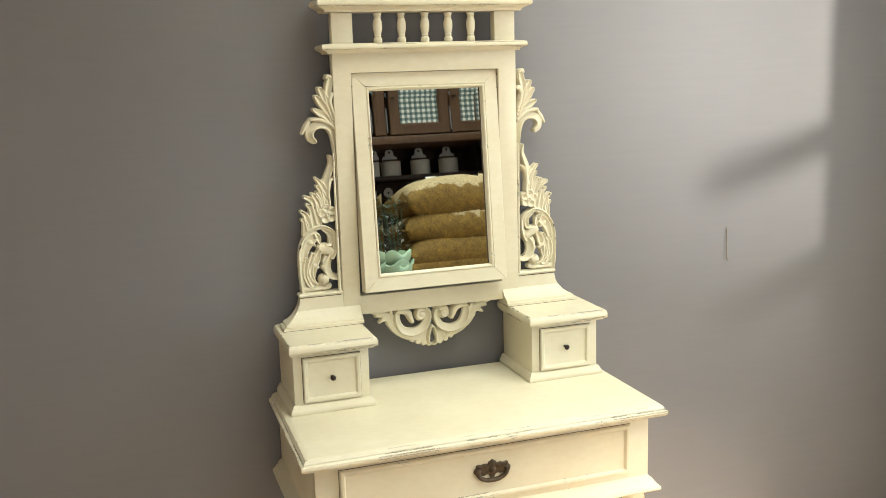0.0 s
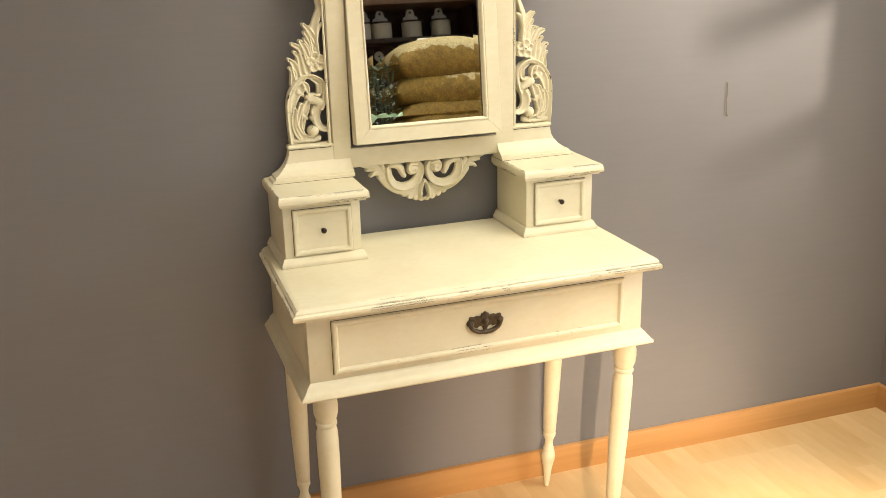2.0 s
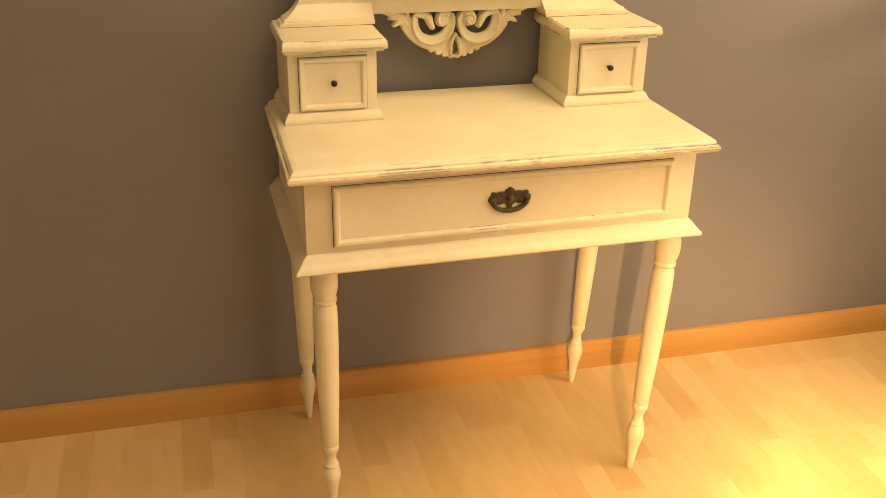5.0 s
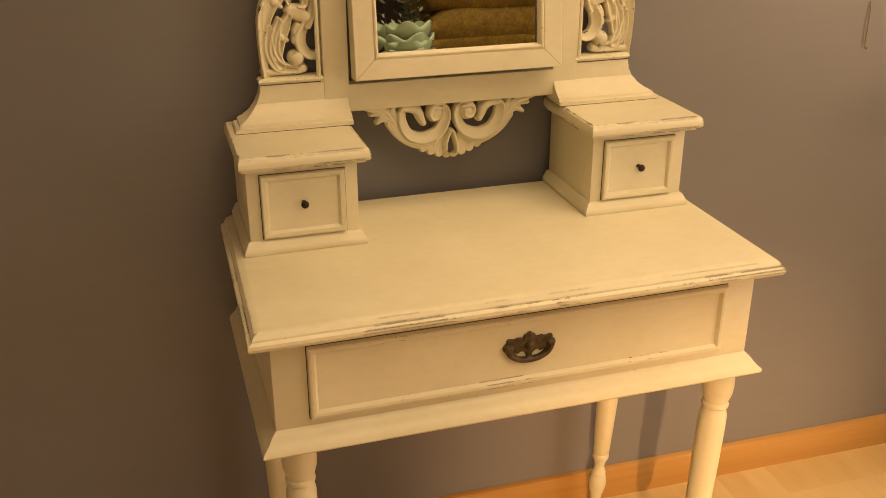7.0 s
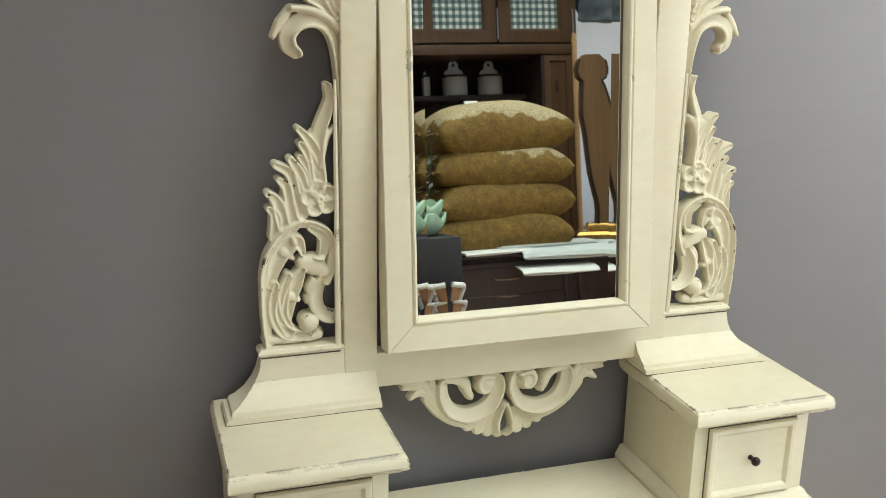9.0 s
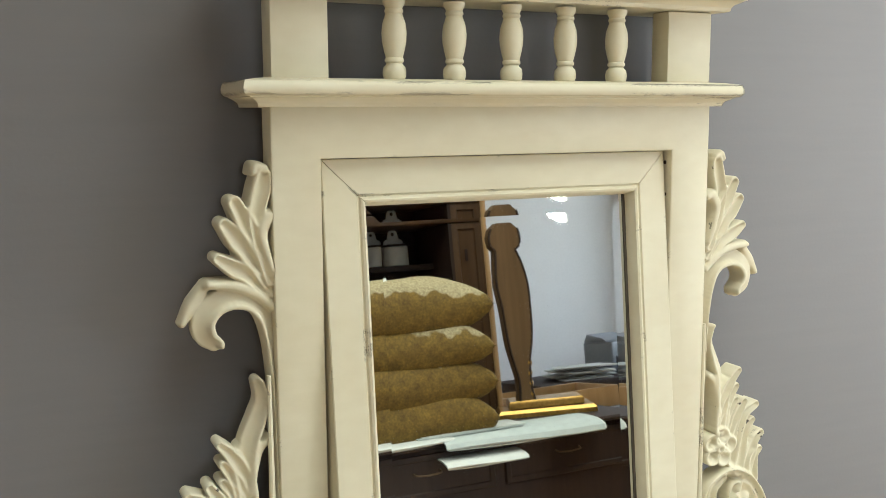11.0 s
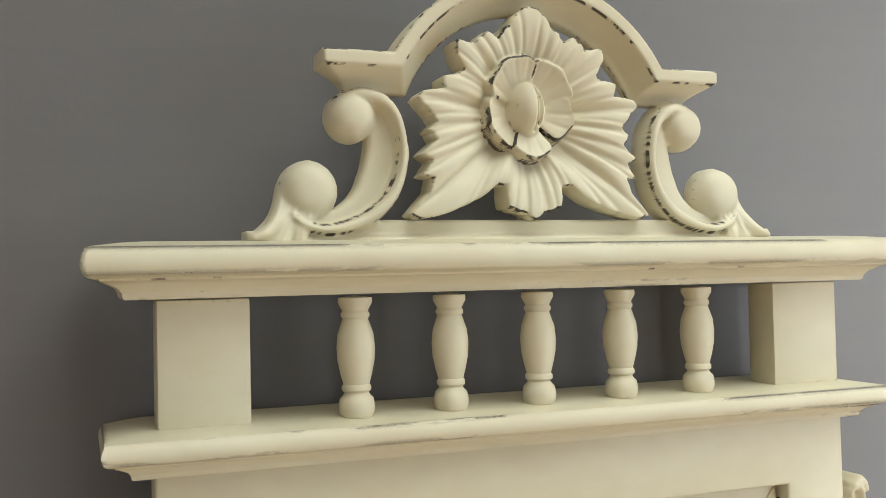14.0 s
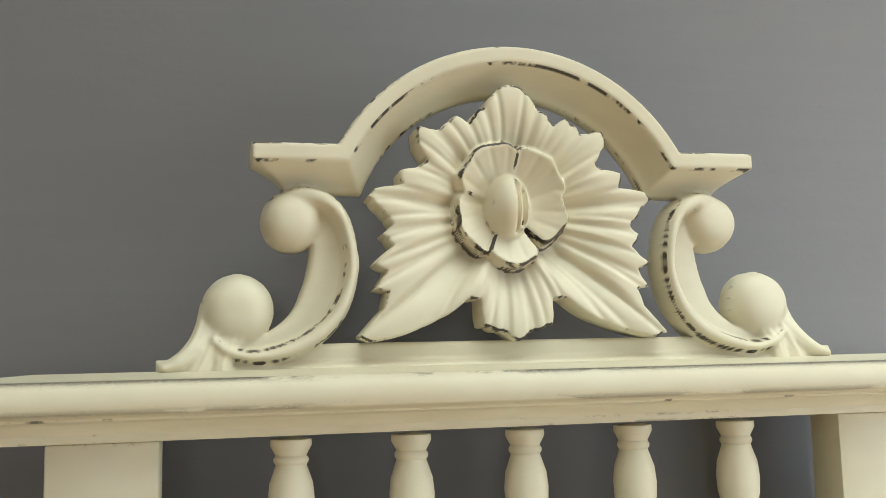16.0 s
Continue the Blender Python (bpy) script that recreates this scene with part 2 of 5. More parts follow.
def tube(points, radius, seg=10, n=6):
    pts = spline(points, n)
    rings = []
    for i, p in enumerate(pts):
        d = (pts[min(i + 1, len(pts) - 1)] - pts[max(i - 1, 0)]).normalized()
        side = d.cross(Vector((0, 0, 1)) if abs(d.z) < 0.9 else Vector((1, 0, 0))).normalized()
        up = side.cross(d)
        r = radius(i / (len(pts) - 1)) if callable(radius) else radius
        rings.append([p + r * (math.cos(2 * math.pi * k / seg) * side + math.sin(2 * math.pi * k / seg) * up) for k in range(seg)])
    return loft(rings)


# ---- carved relief: shapes drawn as strokes, with their own heights ----
class Relief:
    def __init__(self, x0, x1, z0, z1, step=0.0009):
        self.step = step
        xs, zs = np.arange(x0, x1, step), np.arange(z0, z1, step)
        self.X, self.Z = np.meshgrid(xs, zs, indexing="ij")
        self.S = np.full(self.X.shape, 1.0)
        self.Hh = np.full(self.X.shape, -1.0)
        self.Mark = np.zeros(self.X.shape)

    def add(self, sd, h, rimmed=0.0):
        """rimmed: how far in from its rim (in millimetres) the paint of this piece is rubbed thin."""
        top = (sd < 0) & ((self.S >= 0) | (h > self.Hh))
        self.Mark = np.where(top, np.clip((sd * 1000 + rimmed) / 0.7 + 0.5, 0, 1) * (rimmed > 0), self.Mark)
        self.Hh = np.where((sd < 0) & ((self.S >= 0) | (h > self.Hh)), h, self.Hh)
        self.Hh = np.where((sd >= 0) & (self.S >= 0) & (sd < self.S), h, self.Hh)
        self.S = np.minimum(self.S, sd)

    def stroke(self, points, radii, h0, k, kind="round", n=8, rimmed=0.0):
        """points and radii in millimetres; h0, k: foot and crown of the relief, in metres."""
        pts = [(p[0] / 1000, p[1] / 1000, 0) for p in points]
        P = np.array([v[:2] for v in spline(pts, n)])
        s = np.linspace(0, 1, len(P))
        R = np.interp(s, np.linspace(0, 1, len(radii)), np.array(radii) / 1000)
        best, q, side, along = np.full(self.X.shape, 9.0), np.ones(self.X.shape), np.zeros(self.X.shape), np.zeros(self.X.shape)
        for i in range(len(P) - 1):
            d = P[i + 1] - P[i]
            l2 = max(d @ d, 1e-12)
            t = np.clip(((self.X - P[i][0]) * d[0] + (self.Z - P[i][1]) * d[1]) / l2, 0, 1)
            ex, ez = self.X - P[i][0] - t * d[0], self.Z - P[i][1] - t * d[1]
            dist, r = np.hypot(ex, ez), R[i] + t * (R[i + 1] - R[i])
            near = dist - r < best
            best = np.where(near, dist - r, best)
            q = np.where(near, np.clip(dist / np.maximum(r, 1e-6), 0, 1), q)
            side = np.where(near, np.sign(ex * d[1] - ez * d[0]), side)
            along = np.where(near, s[i] + t * (s[i + 1] - s[i]), along)
        dome = np.sqrt(np.clip(1 - q ** 3.0, 0, 1))
        if not np.isscalar(h0):
            h0 = np.interp(along, np.linspace(0, 1, len(h0)), h0)
        if kind == "round":
            h = h0 + k * dome
        elif kind == "channel":
            h = h0 + k * (0.35 + 0.65 * np.clip((q - 0.15) / 0.6, 0, 1) ** 2)
        elif kind == "gouge":
            h = h0 + k * (0.30 + 0.50 * np.clip(q / 0.72, 0, 1) ** 2 - 0.35 * np.clip((q - 0.8) / 0.2, 0, 1) ** 2 + 0.25 * along)
        elif kind == "rim_left" or kind == "rim_right":
            w = side * q * (1 if kind == "rim_left" else -1)
            h = h0 + k * np.where(w > 0.45, 1.0, 0.25 + 0.5 * ((w + 1) / 1.45) ** 2)
        else:
            h = h0 + k * (0.62 * dome + 0.085 * np.cos(3.0 * math.pi * side * q) + 0.30 * along)
        self.add(best, h, rimmed)

    def ball(self, x, z, r, h0, k):
        d = np.hypot(self.X - x / 1000, self.Z - z / 1000) / (r / 1000)
        self.add((d - 1) * r / 1000, h0 + k * np.sqrt(np.clip(1 - d * d, 0, 1)))

    def block(self, x0, x1, z0, z1, h):
        cx, cz = (x0 + x1) / 2000, (z0 + z1) / 2000
        dx, dz = np.abs(self.X - cx) - (x1 - x0) / 2000, np.abs(self.Z - cz) - (z1 - z0) / 2000
        self.add(np.maximum(dx, dz), np.full(self.X.shape, h) if np.isscalar(h) else h)

    def mesh(self, name, back, edge=0.002, rub=1.0):
        S, st = self.S, self.step
        nx, nz = S.shape
        mid = (S[:-1, :-1] + S[1:, :-1] + S[:-1, 1:] + S[1:, 1:]) / 4
        keep = mid < 0
        count = np.zeros(S.shape, int)
        for a in (0, 1):
            for b in (0, 1):
                count[a:nx - 1 + a, b:nz - 1 + b] += keep
        used, rim = count > 0, (count > 0) & (count < 4)
        gx, gz = np.gradient(S, st)
        g = np.maximum(np.hypot(gx, gz), 0.3)
        move = np.where(rim, np.clip(S / g, -1.3 * st, 1.3 * st), 0)
        X, Z = self.X - move * gx / g, self.Z - move * gz / g
        t = np.clip(-np.where(rim, 0, S) / edge, 0, 1)
        H = self.Hh.copy()
        for _ in range(2):
            pad = np.pad(H, 1, mode="edge")
            wgt = np.pad(used.astype(float), 1)
            num = sum(pad[a:a + nx, b:b + nz] * wgt[a:a + nx, b:b + nz] for a in range(3) for b in range(3))
            den = sum(wgt[a:a + nx, b:b + nz] for a in range(3) for b in range(3))
            H = np.where(used, num / np.maximum(den, 1), H)
        H = H - np.minimum(edge, 0.6 * (H - back)) * (1 - np.sqrt(np.clip(1 - (1 - t) ** 2, 0, 1)))
        # how far each spot stands proud of, or sunk below, what lies round it: rubbed ridges, and creases coloured
        # darker
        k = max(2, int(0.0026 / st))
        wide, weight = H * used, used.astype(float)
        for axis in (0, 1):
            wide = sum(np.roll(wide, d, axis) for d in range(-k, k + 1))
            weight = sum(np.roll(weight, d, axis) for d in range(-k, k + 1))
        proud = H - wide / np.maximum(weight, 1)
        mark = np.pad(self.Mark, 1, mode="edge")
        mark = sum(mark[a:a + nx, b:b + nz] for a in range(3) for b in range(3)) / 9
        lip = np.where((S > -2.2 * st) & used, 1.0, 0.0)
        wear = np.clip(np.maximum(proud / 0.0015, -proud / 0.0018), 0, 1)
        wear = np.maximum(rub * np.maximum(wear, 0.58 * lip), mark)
        ids = np.full(S.shape, -1)
        n = int(used.sum())
        ids[used] = np.arange(n)
        front = np.stack([X[used], -H[used], Z[used]], 1)
        rear = np.stack([X[used], np.full(n, -back), Z[used]], 1)
        I, J = np.nonzero(keep)
        a, b, c, d = ids[I, J], ids[I + 1, J], ids[I + 1, J + 1], ids[I, J + 1]
        faces = [np.stack([a, b, c, d], 1), np.stack([d + n, c + n, b + n, a + n], 1)]
        K = np.pad(keep, 1)
        for di, dj, p, r in ((0, -1, (0, 0), (1, 0)), (1, 0, (1, 0), (1, 1)), (0, 1, (1, 1), (0, 1)), (-1, 0, (0, 1), (0, 0))):
            E = keep & ~K[1 + di:1 + di + keep.shape[0], 1 + dj:1 + dj + keep.shape[1]]
            i, j = np.nonzero(E)
            u, v = ids[i + p[0], j + p[1]], ids[i + r[0], j + r[1]]
            faces.append(np.stack([v, u, u + n, v + n], 1))
        me = bpy.data.meshes.new(name)
        me.from_pydata(np.concatenate([front, rear]).tolist(), [], np.concatenate(faces).tolist())
        me.update()
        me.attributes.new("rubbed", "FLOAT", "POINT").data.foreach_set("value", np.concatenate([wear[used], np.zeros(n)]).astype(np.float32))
        return me


# ---- the room ----
ROOM = Matrix.Translation((0, 0.029, 0)) @ Matrix.Rotation(radians(-1.0), 4, "Z")
EAST, FAR_EAST, WEST, SOUTH, TOP = 1.575, 4.5, -2.1, -6.0, 2.75


def setting(name, bm, mat, label, category):
    return tagged(part(name, bm, mat, None, label, 35, ROOM), "", category, "", "structure")


def wall_with_hole(axis, at, thick, a0, a1, holes, mat, name, label):
    """An upright wall, along x or y, with openings (from, to, sill, head)."""
    pieces, last = [], a0
    for h0, h1, s, t in sorted(holes):
        pieces.append((last, h0, 0, TOP))
        if s > 0:
            pieces.append((h0, h1, 0, s))
        pieces.append((h0, h1, t, TOP))
        last = h1
    pieces.append((last, a1, 0, TOP))
    bms = []
    for p0, p1, z0, z1 in pieces:
        bms.append(box(p0, p1, at, at + thick, z0, z1) if axis == "x" else box(at, at + thick, p0, p1, z0, z1))
    return setting(name, merge(*bms), mat, label, "wall")


floor = setting("floor", box(WEST - 0.2, FAR_EAST + 0.2, SOUTH - 0.2, 0.2, -0.12, -0.003), SCREED, "pale beech laminate floor of narrow strips", "floor")
wall_with_hole("x", 0.0, 0.2, WEST - 0.2, FAR_EAST + 0.2, [], WALL, "wall_north", "smooth wall painted warm taupe grey")
tagged(part("wall_east", box(EAST, EAST + 0.2, -0.75, 0.0, 0, TOP), WALL, None, "short taupe grey return wall in the corner", 35, ROOM), "", "wall", "", "structure")
# the opening is unseen, added for the far corner's lamp
wall_with_hole("y", FAR_EAST, 0.2, SOUTH, 0.0, [(-5.35, -3.45, 1.0, 2.5)], WHITE, "wall_far_east", "pale side wall with an unseen opening for an added lamp")
# unseen wall, set near and pale so it bounces light onto left faces
wall_with_hole("y", WEST - 0.2, 0.2, SOUTH, 0.0, [], WHITE, "wall_west", "pale side wall out of view, set close to bounce light")
# both openings are unseen, cut so the sun falls on the floor at the right
wall_with_hole("x", SOUTH - 0.2, 0.2, WEST - 0.2, FAR_EAST + 0.2, [(-1.36, -1.12, 1.5, 2.39), (-1.06, -0.82, 1.5, 2.39)], WHITE, "wall_south", "pale rear wall with two unseen openings that shape the sun patch")
setting("ceiling", box(WEST - 0.2, FAR_EAST + 0.2, SOUTH - 0.2, 0.2, TOP, TOP + 0.15), CEIL, "plain white ceiling", "ceiling")


# unseen boards added to block light and cast the diagonal wall shadows
boards = thing("wall_boards", "two unseen boards added to cast the diagonal shadows on the wall", "boards", ROOM @ pose(EAST + 0.1, -0.75, 0), "", "structure")
part("board", box(-0.03, 0.03, -0.86, 0.0, 1.455, 1.525, 0.004), SKIRT, boards)
part("board", box(-0.03, 0.03, -0.86, 0.0, 1.13, 1.21, 0.004), SKIRT, boards)


def skirt_profile(length):
    prof = [(0, 0), (0.013, 0), (0.013, 0.076), (0.011, 0.080), (0.006, 0.0825), (0, 0.083)]
    return loft([[(x, -d, z) for d, z in prof] for x in (0, length)])


tagged(part("baseboard", skirt_profile(EAST - WEST), SKIRT, None, "orange-brown beech skirting along the grey wall", 35, ROOM @ pose(WEST, 0, 0)), "", "baseboard", "", "structure")
tagged(part("baseboard", skirt_profile(0.73), SKIRT, None, "orange-brown beech skirting along the side wall", 35, ROOM @ pose(EAST, -0.013, 0, 0, 0, -90)), "", "baseboard", "", "structure")

# ---- the dressing table ----
table = thing("dressing_table", "cream shabby-painted dressing table with carved mirror stand, against a grey wall", "dressing table")
FRONT, SURF = -0.445, 0.815

top_slab = moulded(-0.406, 0.406, 0.001, FRONT + 0.006, [(-0.01, 0.785), (0.016, 0.786), (0.021, 0.789), (0.0235, 0.794), (0.0225, 0.799), (0.017, 0.802), (0.0165, 0.805), (0.012, 0.811), (0.004, SURF - 0.0008), (0.0, SURF)])
for v in top_slab.verts:
    if v.co.x < 0:
        v.co.x += 0.008 * (v.co.y - FRONT) / 0.446
part("tabletop", top_slab, WORN, table, "cream tabletop with a moulded, rubbed edge", 25)
# apron with its sides
part("apron", box(-0.397, 0.397, -0.426, -0.398, 0.632, 0.7855, 0.0015), CREAM, table)
part("apron_side", box(-0.3965, -0.375, -0.398, 0.012, 0.632, 0.7855, 0.001), CREAM, table)
part("apron_side", box(0.375, 0.3965, -0.398, 0.012, 0.632, 0.7855, 0.001), CREAM, table)
part("apron_back", box(-0.375, 0.375, -0.010, 0.010, 0.632, 0.7855), CREAM, table)
part("lower_moulding", moulded(-0.397, 0.397, 0.014, -0.426, [(0.0, 0.599), (0.021, 0.600), (0.024, 0.604), (0.0225, 0.609), (0.016, 0.615), (0.011, 0.621), (0.008, 0.627), (0.004, 0.630), (0.0, 0.6345)]), CREAM, table)

drawer = part("drawer", fronted(-0.345, 0.345, 0.648, 0.768, [(0, -0.405), (0, -0.4310), (0.0015, -0.4345), (0.005, -0.4357), (0.009, -0.4348), (0.012, -0.4312), (0.0132, -0.4290), (0.0145, -0.4288)]), CREAM, table, "wide drawer front with a raised bead frame", 25)
part("drawer_gap", fronted(-0.3463, 0.3463, 0.6467, 0.7693, [(0, -0.4245), (0, -0.4266)]), SEAM, table)

bat = Relief(-0.050, 0.050, -0.035, 0.030, 0.0008)
for s in (-1, 1):
    bat.stroke([(0, 3), (s * 14, 3), (s * 27, 5), (s * 36, 3)], [14, 13, 12, 8], 0.0015, 0.0022, "leaf")
    bat.stroke([(s * 14, 12), (s * 20, 15)], [6, 4], 0.002, 0.0020)
    bat.stroke([(s * 28, 11), (s * 34, 14)], [6, 4.5], 0.002, 0.0020)
    bat.stroke([(s * 8, 14), (s * 6, 20)], [4, 3.5], 0.002, 0.0022)
    bat.stroke([(s * 37, 3), (s * 31, -10), (s * 17, -18.5), (0, -21)], [5, 4.4, 4.2, 4.4], 0.005, 0.004)
    bat.ball(s * 33, 3, 5.5, 0.003, 0.006)
bat.stroke([(0, -4), (0, -18)], [6, 5], 0.002, 0.0020)
bat.stroke([(0, 12), (0, 22)], [7, 5], 0.002, 0.0030)
bat.ball(0, 4, 7.5, 0.002, 0.006)
for s in (-1, 1):
    bat.S = np.maximum(bat.S, 0.0052 - np.hypot(bat.X - s * 0.0125, (bat.Z + 0.0105) * 1.15))
handle = finish("handle", bat.mesh("handle", 0.0, 0.001), BRONZE, drawer, "dark bronze bat-wing pull", 50, pose(0, -0.4288, 0.712))

LEG = [(0.019, 0.606), (0.0215, 0.604), (0.0215, 0.598), (0.019, 0.594), (0.022, 0.588), (0.0265, 0.575), (0.0275, 0.560), (0.0265, 0.545), (0.0225, 0.532), (0.0205, 0.527), (0.0235, 0.524), (0.0235, 0.519), (0.0200, 0.515), (0.0212, 0.510), (0.0238, 0.500), (0.0245, 0.47), (0.0240, 0.40), (0.0225, 0.32), (0.0200, 0.24), (0.0178, 0.182), (0.0158, 0.176), (0.0178, 0.172), (0.0178, 0.164), (0.0145, 0.158), (0.0115, 0.148), (0.0112, 0.138), (0.0135, 0.128), (0.0160, 0.124), (0.0150, 0.119), (0.0175, 0.112), (0.0195, 0.100), (0.0190, 0.088), (0.0165, 0.080), (0.0150, 0.076), (0.0158, 0.072), (0.0140, 0.068), (0.0125, 0.060), (0.0085, 0.020), (0.0060, 0.002), (0.0045, 0.0)]
leg = part("leg", lathe(LEG), CREAM, table, "turned leg ending in a pointed foot", 40, pose(-0.362, -0.395, 0))
for x, y, tip, lean in ((0.334, -0.420, -2.4, 4.2), (-0.362, -0.038, 0, 0), (0.341, -0.042, 0, 2.4)):
    copy_thing(leg, pose(x, y, 0, tip, lean, 0))


def small_chest(cx):
    body = part("small_drawer_chest", box(-0.0895, 0.0895, -0.185, 0.0, 0.832, 0.9625, 0.0015), CREAM, table, "", 35, pose(cx, 0, 0))
    part("chest_plinth", moulded(-0.0895, 0.0895, 0.002, -0.185, [(0.010, SURF), (0.0112, 0.817), (0.0110, 0.823), (0.009, 0.8265), (0.007, 0.830), (0.005, 0.8345), (0.003, 0.8365), (0.0, 0.838)]), CREAM, body)
    part("chest_lid", moulded(-0.0895, 0.0895, 0.003, -0.185, [(0.0, 0.9585), (0.013, 0.959), (0.0135, 0.963), (0.019, 0.9645), (0.0215, 0.968), (0.0218, 0.974), (0.0205, 0.979), (0.0185, 0.9822), (0.0165, 0.9832), (0.0155, 0.9848), (0.0, 0.9855)], (0.52, 1.26, 0.85) if cx < 0 else (0.72, 1.26, 0.86)), WORN, body, "overhanging lid with a rubbed edge", 25)
    d = part("chest_drawer", fronted(-0.068, 0.068, 0.841, 0.948, [(0, -0.18), (0, -0.1895), (0.0015, -0.1922), (0.0045, -0.1930), (0.0085, -0.1920), (0.0115, -0.1885), (0.0125, -0.1872), (0.0135, -0.1870)]), CALM, body, "small drawer front with a bead frame", 25)
    part("drawer_gap", fronted(-0.0693, 0.0693, 0.8397, 0.9493, [(0, -0.184), (0, -0.1858)]), SEAM, d)
    part("knob", lathe([(0.0, -0.001), (0.0038, 0), (0.0034, 0.004), (0.0030, 0.007), (0.0052, 0.009), (0.0066, 0.012), (0.0060, 0.015), (0.0035, 0.0172), (0.0, 0.0178)], 16), KNOB, d, "small dark knob", 40, pose(0, -0.1870, 0.897, 90, 0, 0))


small_chest(-0.2985)
small_chest(0.2985)

# ---- mirror stand ----
YF, YB = -0.047, -0.020
stand_frame = fronted(-0.235, 0.235, 0.999, 1.634, [(0, YB), (0, YF + 0.002), (0.0006, YF + 0.0006), (0.002, YF), (0.0455, YF), (0.0469, YF + 0.0006), (0.0475, YF + 0.002), (0.0475, YB), (0, YB)], False)
for v in stand_frame.verts:
    if v.co.x < -0.2:
        v.co.x += 0.0035
stand = part("mirror_stand", stand_frame, CREAM, table, "upright cream frame that holds the mirror", 50)


def shoulder(s):
    """The flared foot of the stand, with a cove moulding along its front."""
    out = [(0.337, 1.058), (0.338, 1.050), (0.341, 1.038), (0.347, 1.025), (0.357, 1.012), (0.369, 1.003), (0.376, 1.000), (0.378, 0.9985), (0.3785, 0.994), (0.384, 0.993), (0.3865, 0.990), (0.3865, 0.9866)]
    rings = []
    for x, z in out:
        t = max(0.0, min(1.0, (1.03 - z) / 0.032))
        y = YF + 0.001 - 0.030 * t ** 2.2 - (0.006 if z < 0.994 else 0)
        rings.append([(s * 0.190, YB, z), (s * 0.190, y, z), (s * x, y, z), (s * x, YB, z)])
    return loft(rings)


for s in (-1, 1):
    part("stand_foot", shoulder(s), CREAM, stand, "", 25)
    part("foot_seam", box(min(s * 0.191, s * 0.3855), max(s * 0.191, s * 0.3855), -0.0815, YB, 0.9848, 0.9866), SEAM, stand)
    part("sill_seam", box(min(s * 0.236, s * 0.3365), max(s * 0.236, s * 0.3365), YF + 0.0002, YB, 1.0550, 1.0566), SEAM, stand)
    # frame of the pierced side panel
    part("panel_sill", moulded(-0.0515, 0.0515, YB, YF + 0.002, [(-0.002, 1.0565), (0.002, 1.058), (0.0035, 1.061), (0.002, 1.064), (-0.001, 1.066)]), CREAM, stand, "", 25, pose(s * 0.2855, 0, 0))
    part("panel_bead", merge(tube([(s * 0.2385, YF + 0.003, 1.062), (s * 0.2385, YF + 0.003, 1.25), (s * 0.2385, YF + 0.003, 1.40)], lambda t: 0.0042 - 0.0022 * t, 8)), CREAM, stand)


def cornice(z0, z1, reach, name):
    h = z1 - z0
    prof = [(0.0, 0.0), (0.34, 0.004), (0.37, 0.05), (0.38, 0.12), (0.44, 0.20), (0.56, 0.265), (0.655, 0.315), (0.71, 0.33), (0.73, 0.365), (0.85, 0.385), (0.94, 0.44), (0.985, 0.52), (1.0, 0.61), (0.992, 0.70), (0.97, 0.775), (0.945, 0.815), (0.935, 0.885), (0.40, 0.965), (0.0, 1.0)]
    prof = [(o * reach, z0 + f * h) for o, f in prof]
    part("bed_moulding", moulded(-0.235, 0.235, 0.014, YF, prof[:9] + [(0.0, prof[8][1] + 0.001)]), CREAM, stand, "", 28)
    return part(name, moulded(-0.235, 0.235, 0.0145, YF, [(0.0, prof[8][1])] + prof[8:]), CHIPPED, stand, "projecting moulding with a rubbed top edge", 28)


cornice(1.6310, 1.6555, 0.024, "lower_cornice")
cornice(1.7262, 1.7578, 0.033, "upper_cornice")
for s in (-1, 1):
    part("gallery_block", box(0.179 if s > 0 else -0.2295, 0.233 if s > 0 else -0.179, YF, YB, 1.6550, 1.7255, 0.0012), CREAM, stand)
BAL = [(0.0, 1.6560), (0.0092, 1.6565), (0.0102, 1.659), (0.0106, 1.663), (0.0098, 1.6675), (0.0078, 1.6695), (0.0070, 1.671), (0.0086, 1.6725), (0.0086, 1.6745), (0.0076, 1.676), (0.0092, 1.682), (0.0108, 1.690), (0.0112, 1.698), (0.0104, 1.706), (0.0082, 1.7125), (0.0074, 1.715), (0.0084, 1.7165), (0.0084, 1.718), (0.0074, 1.7195), (0.0084, 1.7215), (0.0100, 1.7245), (0.0098, 1.7275), (0.0, 1.729)]
bal = part("baluster", lathe([(r, 1.6545 + (z - 1.6560) * 0.972) for r, z in BAL], 24), CREAM, stand, "small turned baluster", 40, pose(-0.118, -0.046, 0))
for k in range(1, 5):
    copy_thing(bal, pose(-0.118 + 0.0588 * k, -0.046, 0))

for dz, dy in ((1.574, -0.036), (1.566, -0.029), (1.541, -0.037), (1.530, -0.031)):
    part("screw", lathe([(0.0, -0.001), (0.0021, 0.0), (0.0019, 0.0008), (0.0, 0.001)], 10), KNOB, stand, "small dark screw head", 40, pose(0.1874, dy, dz, 0, -90, 0))

# swivel mirror, leaning back
PIV = Vector((0, -0.050, 1.3225))
LEAN = Matrix.Translation(PIV) @ Matrix.Rotation(radians(-5.93), 4, "X")
mirror = part("mirror_glass", fronted(-0.146, 0.146, -0.224, 0.224, [(0, 0.004), (0, -0.00027), (0.019, 0.0), (0.1, 0.0)]), MIRROR, table, "silvered mirror glass with a bevelled border", 0.1, LEAN)
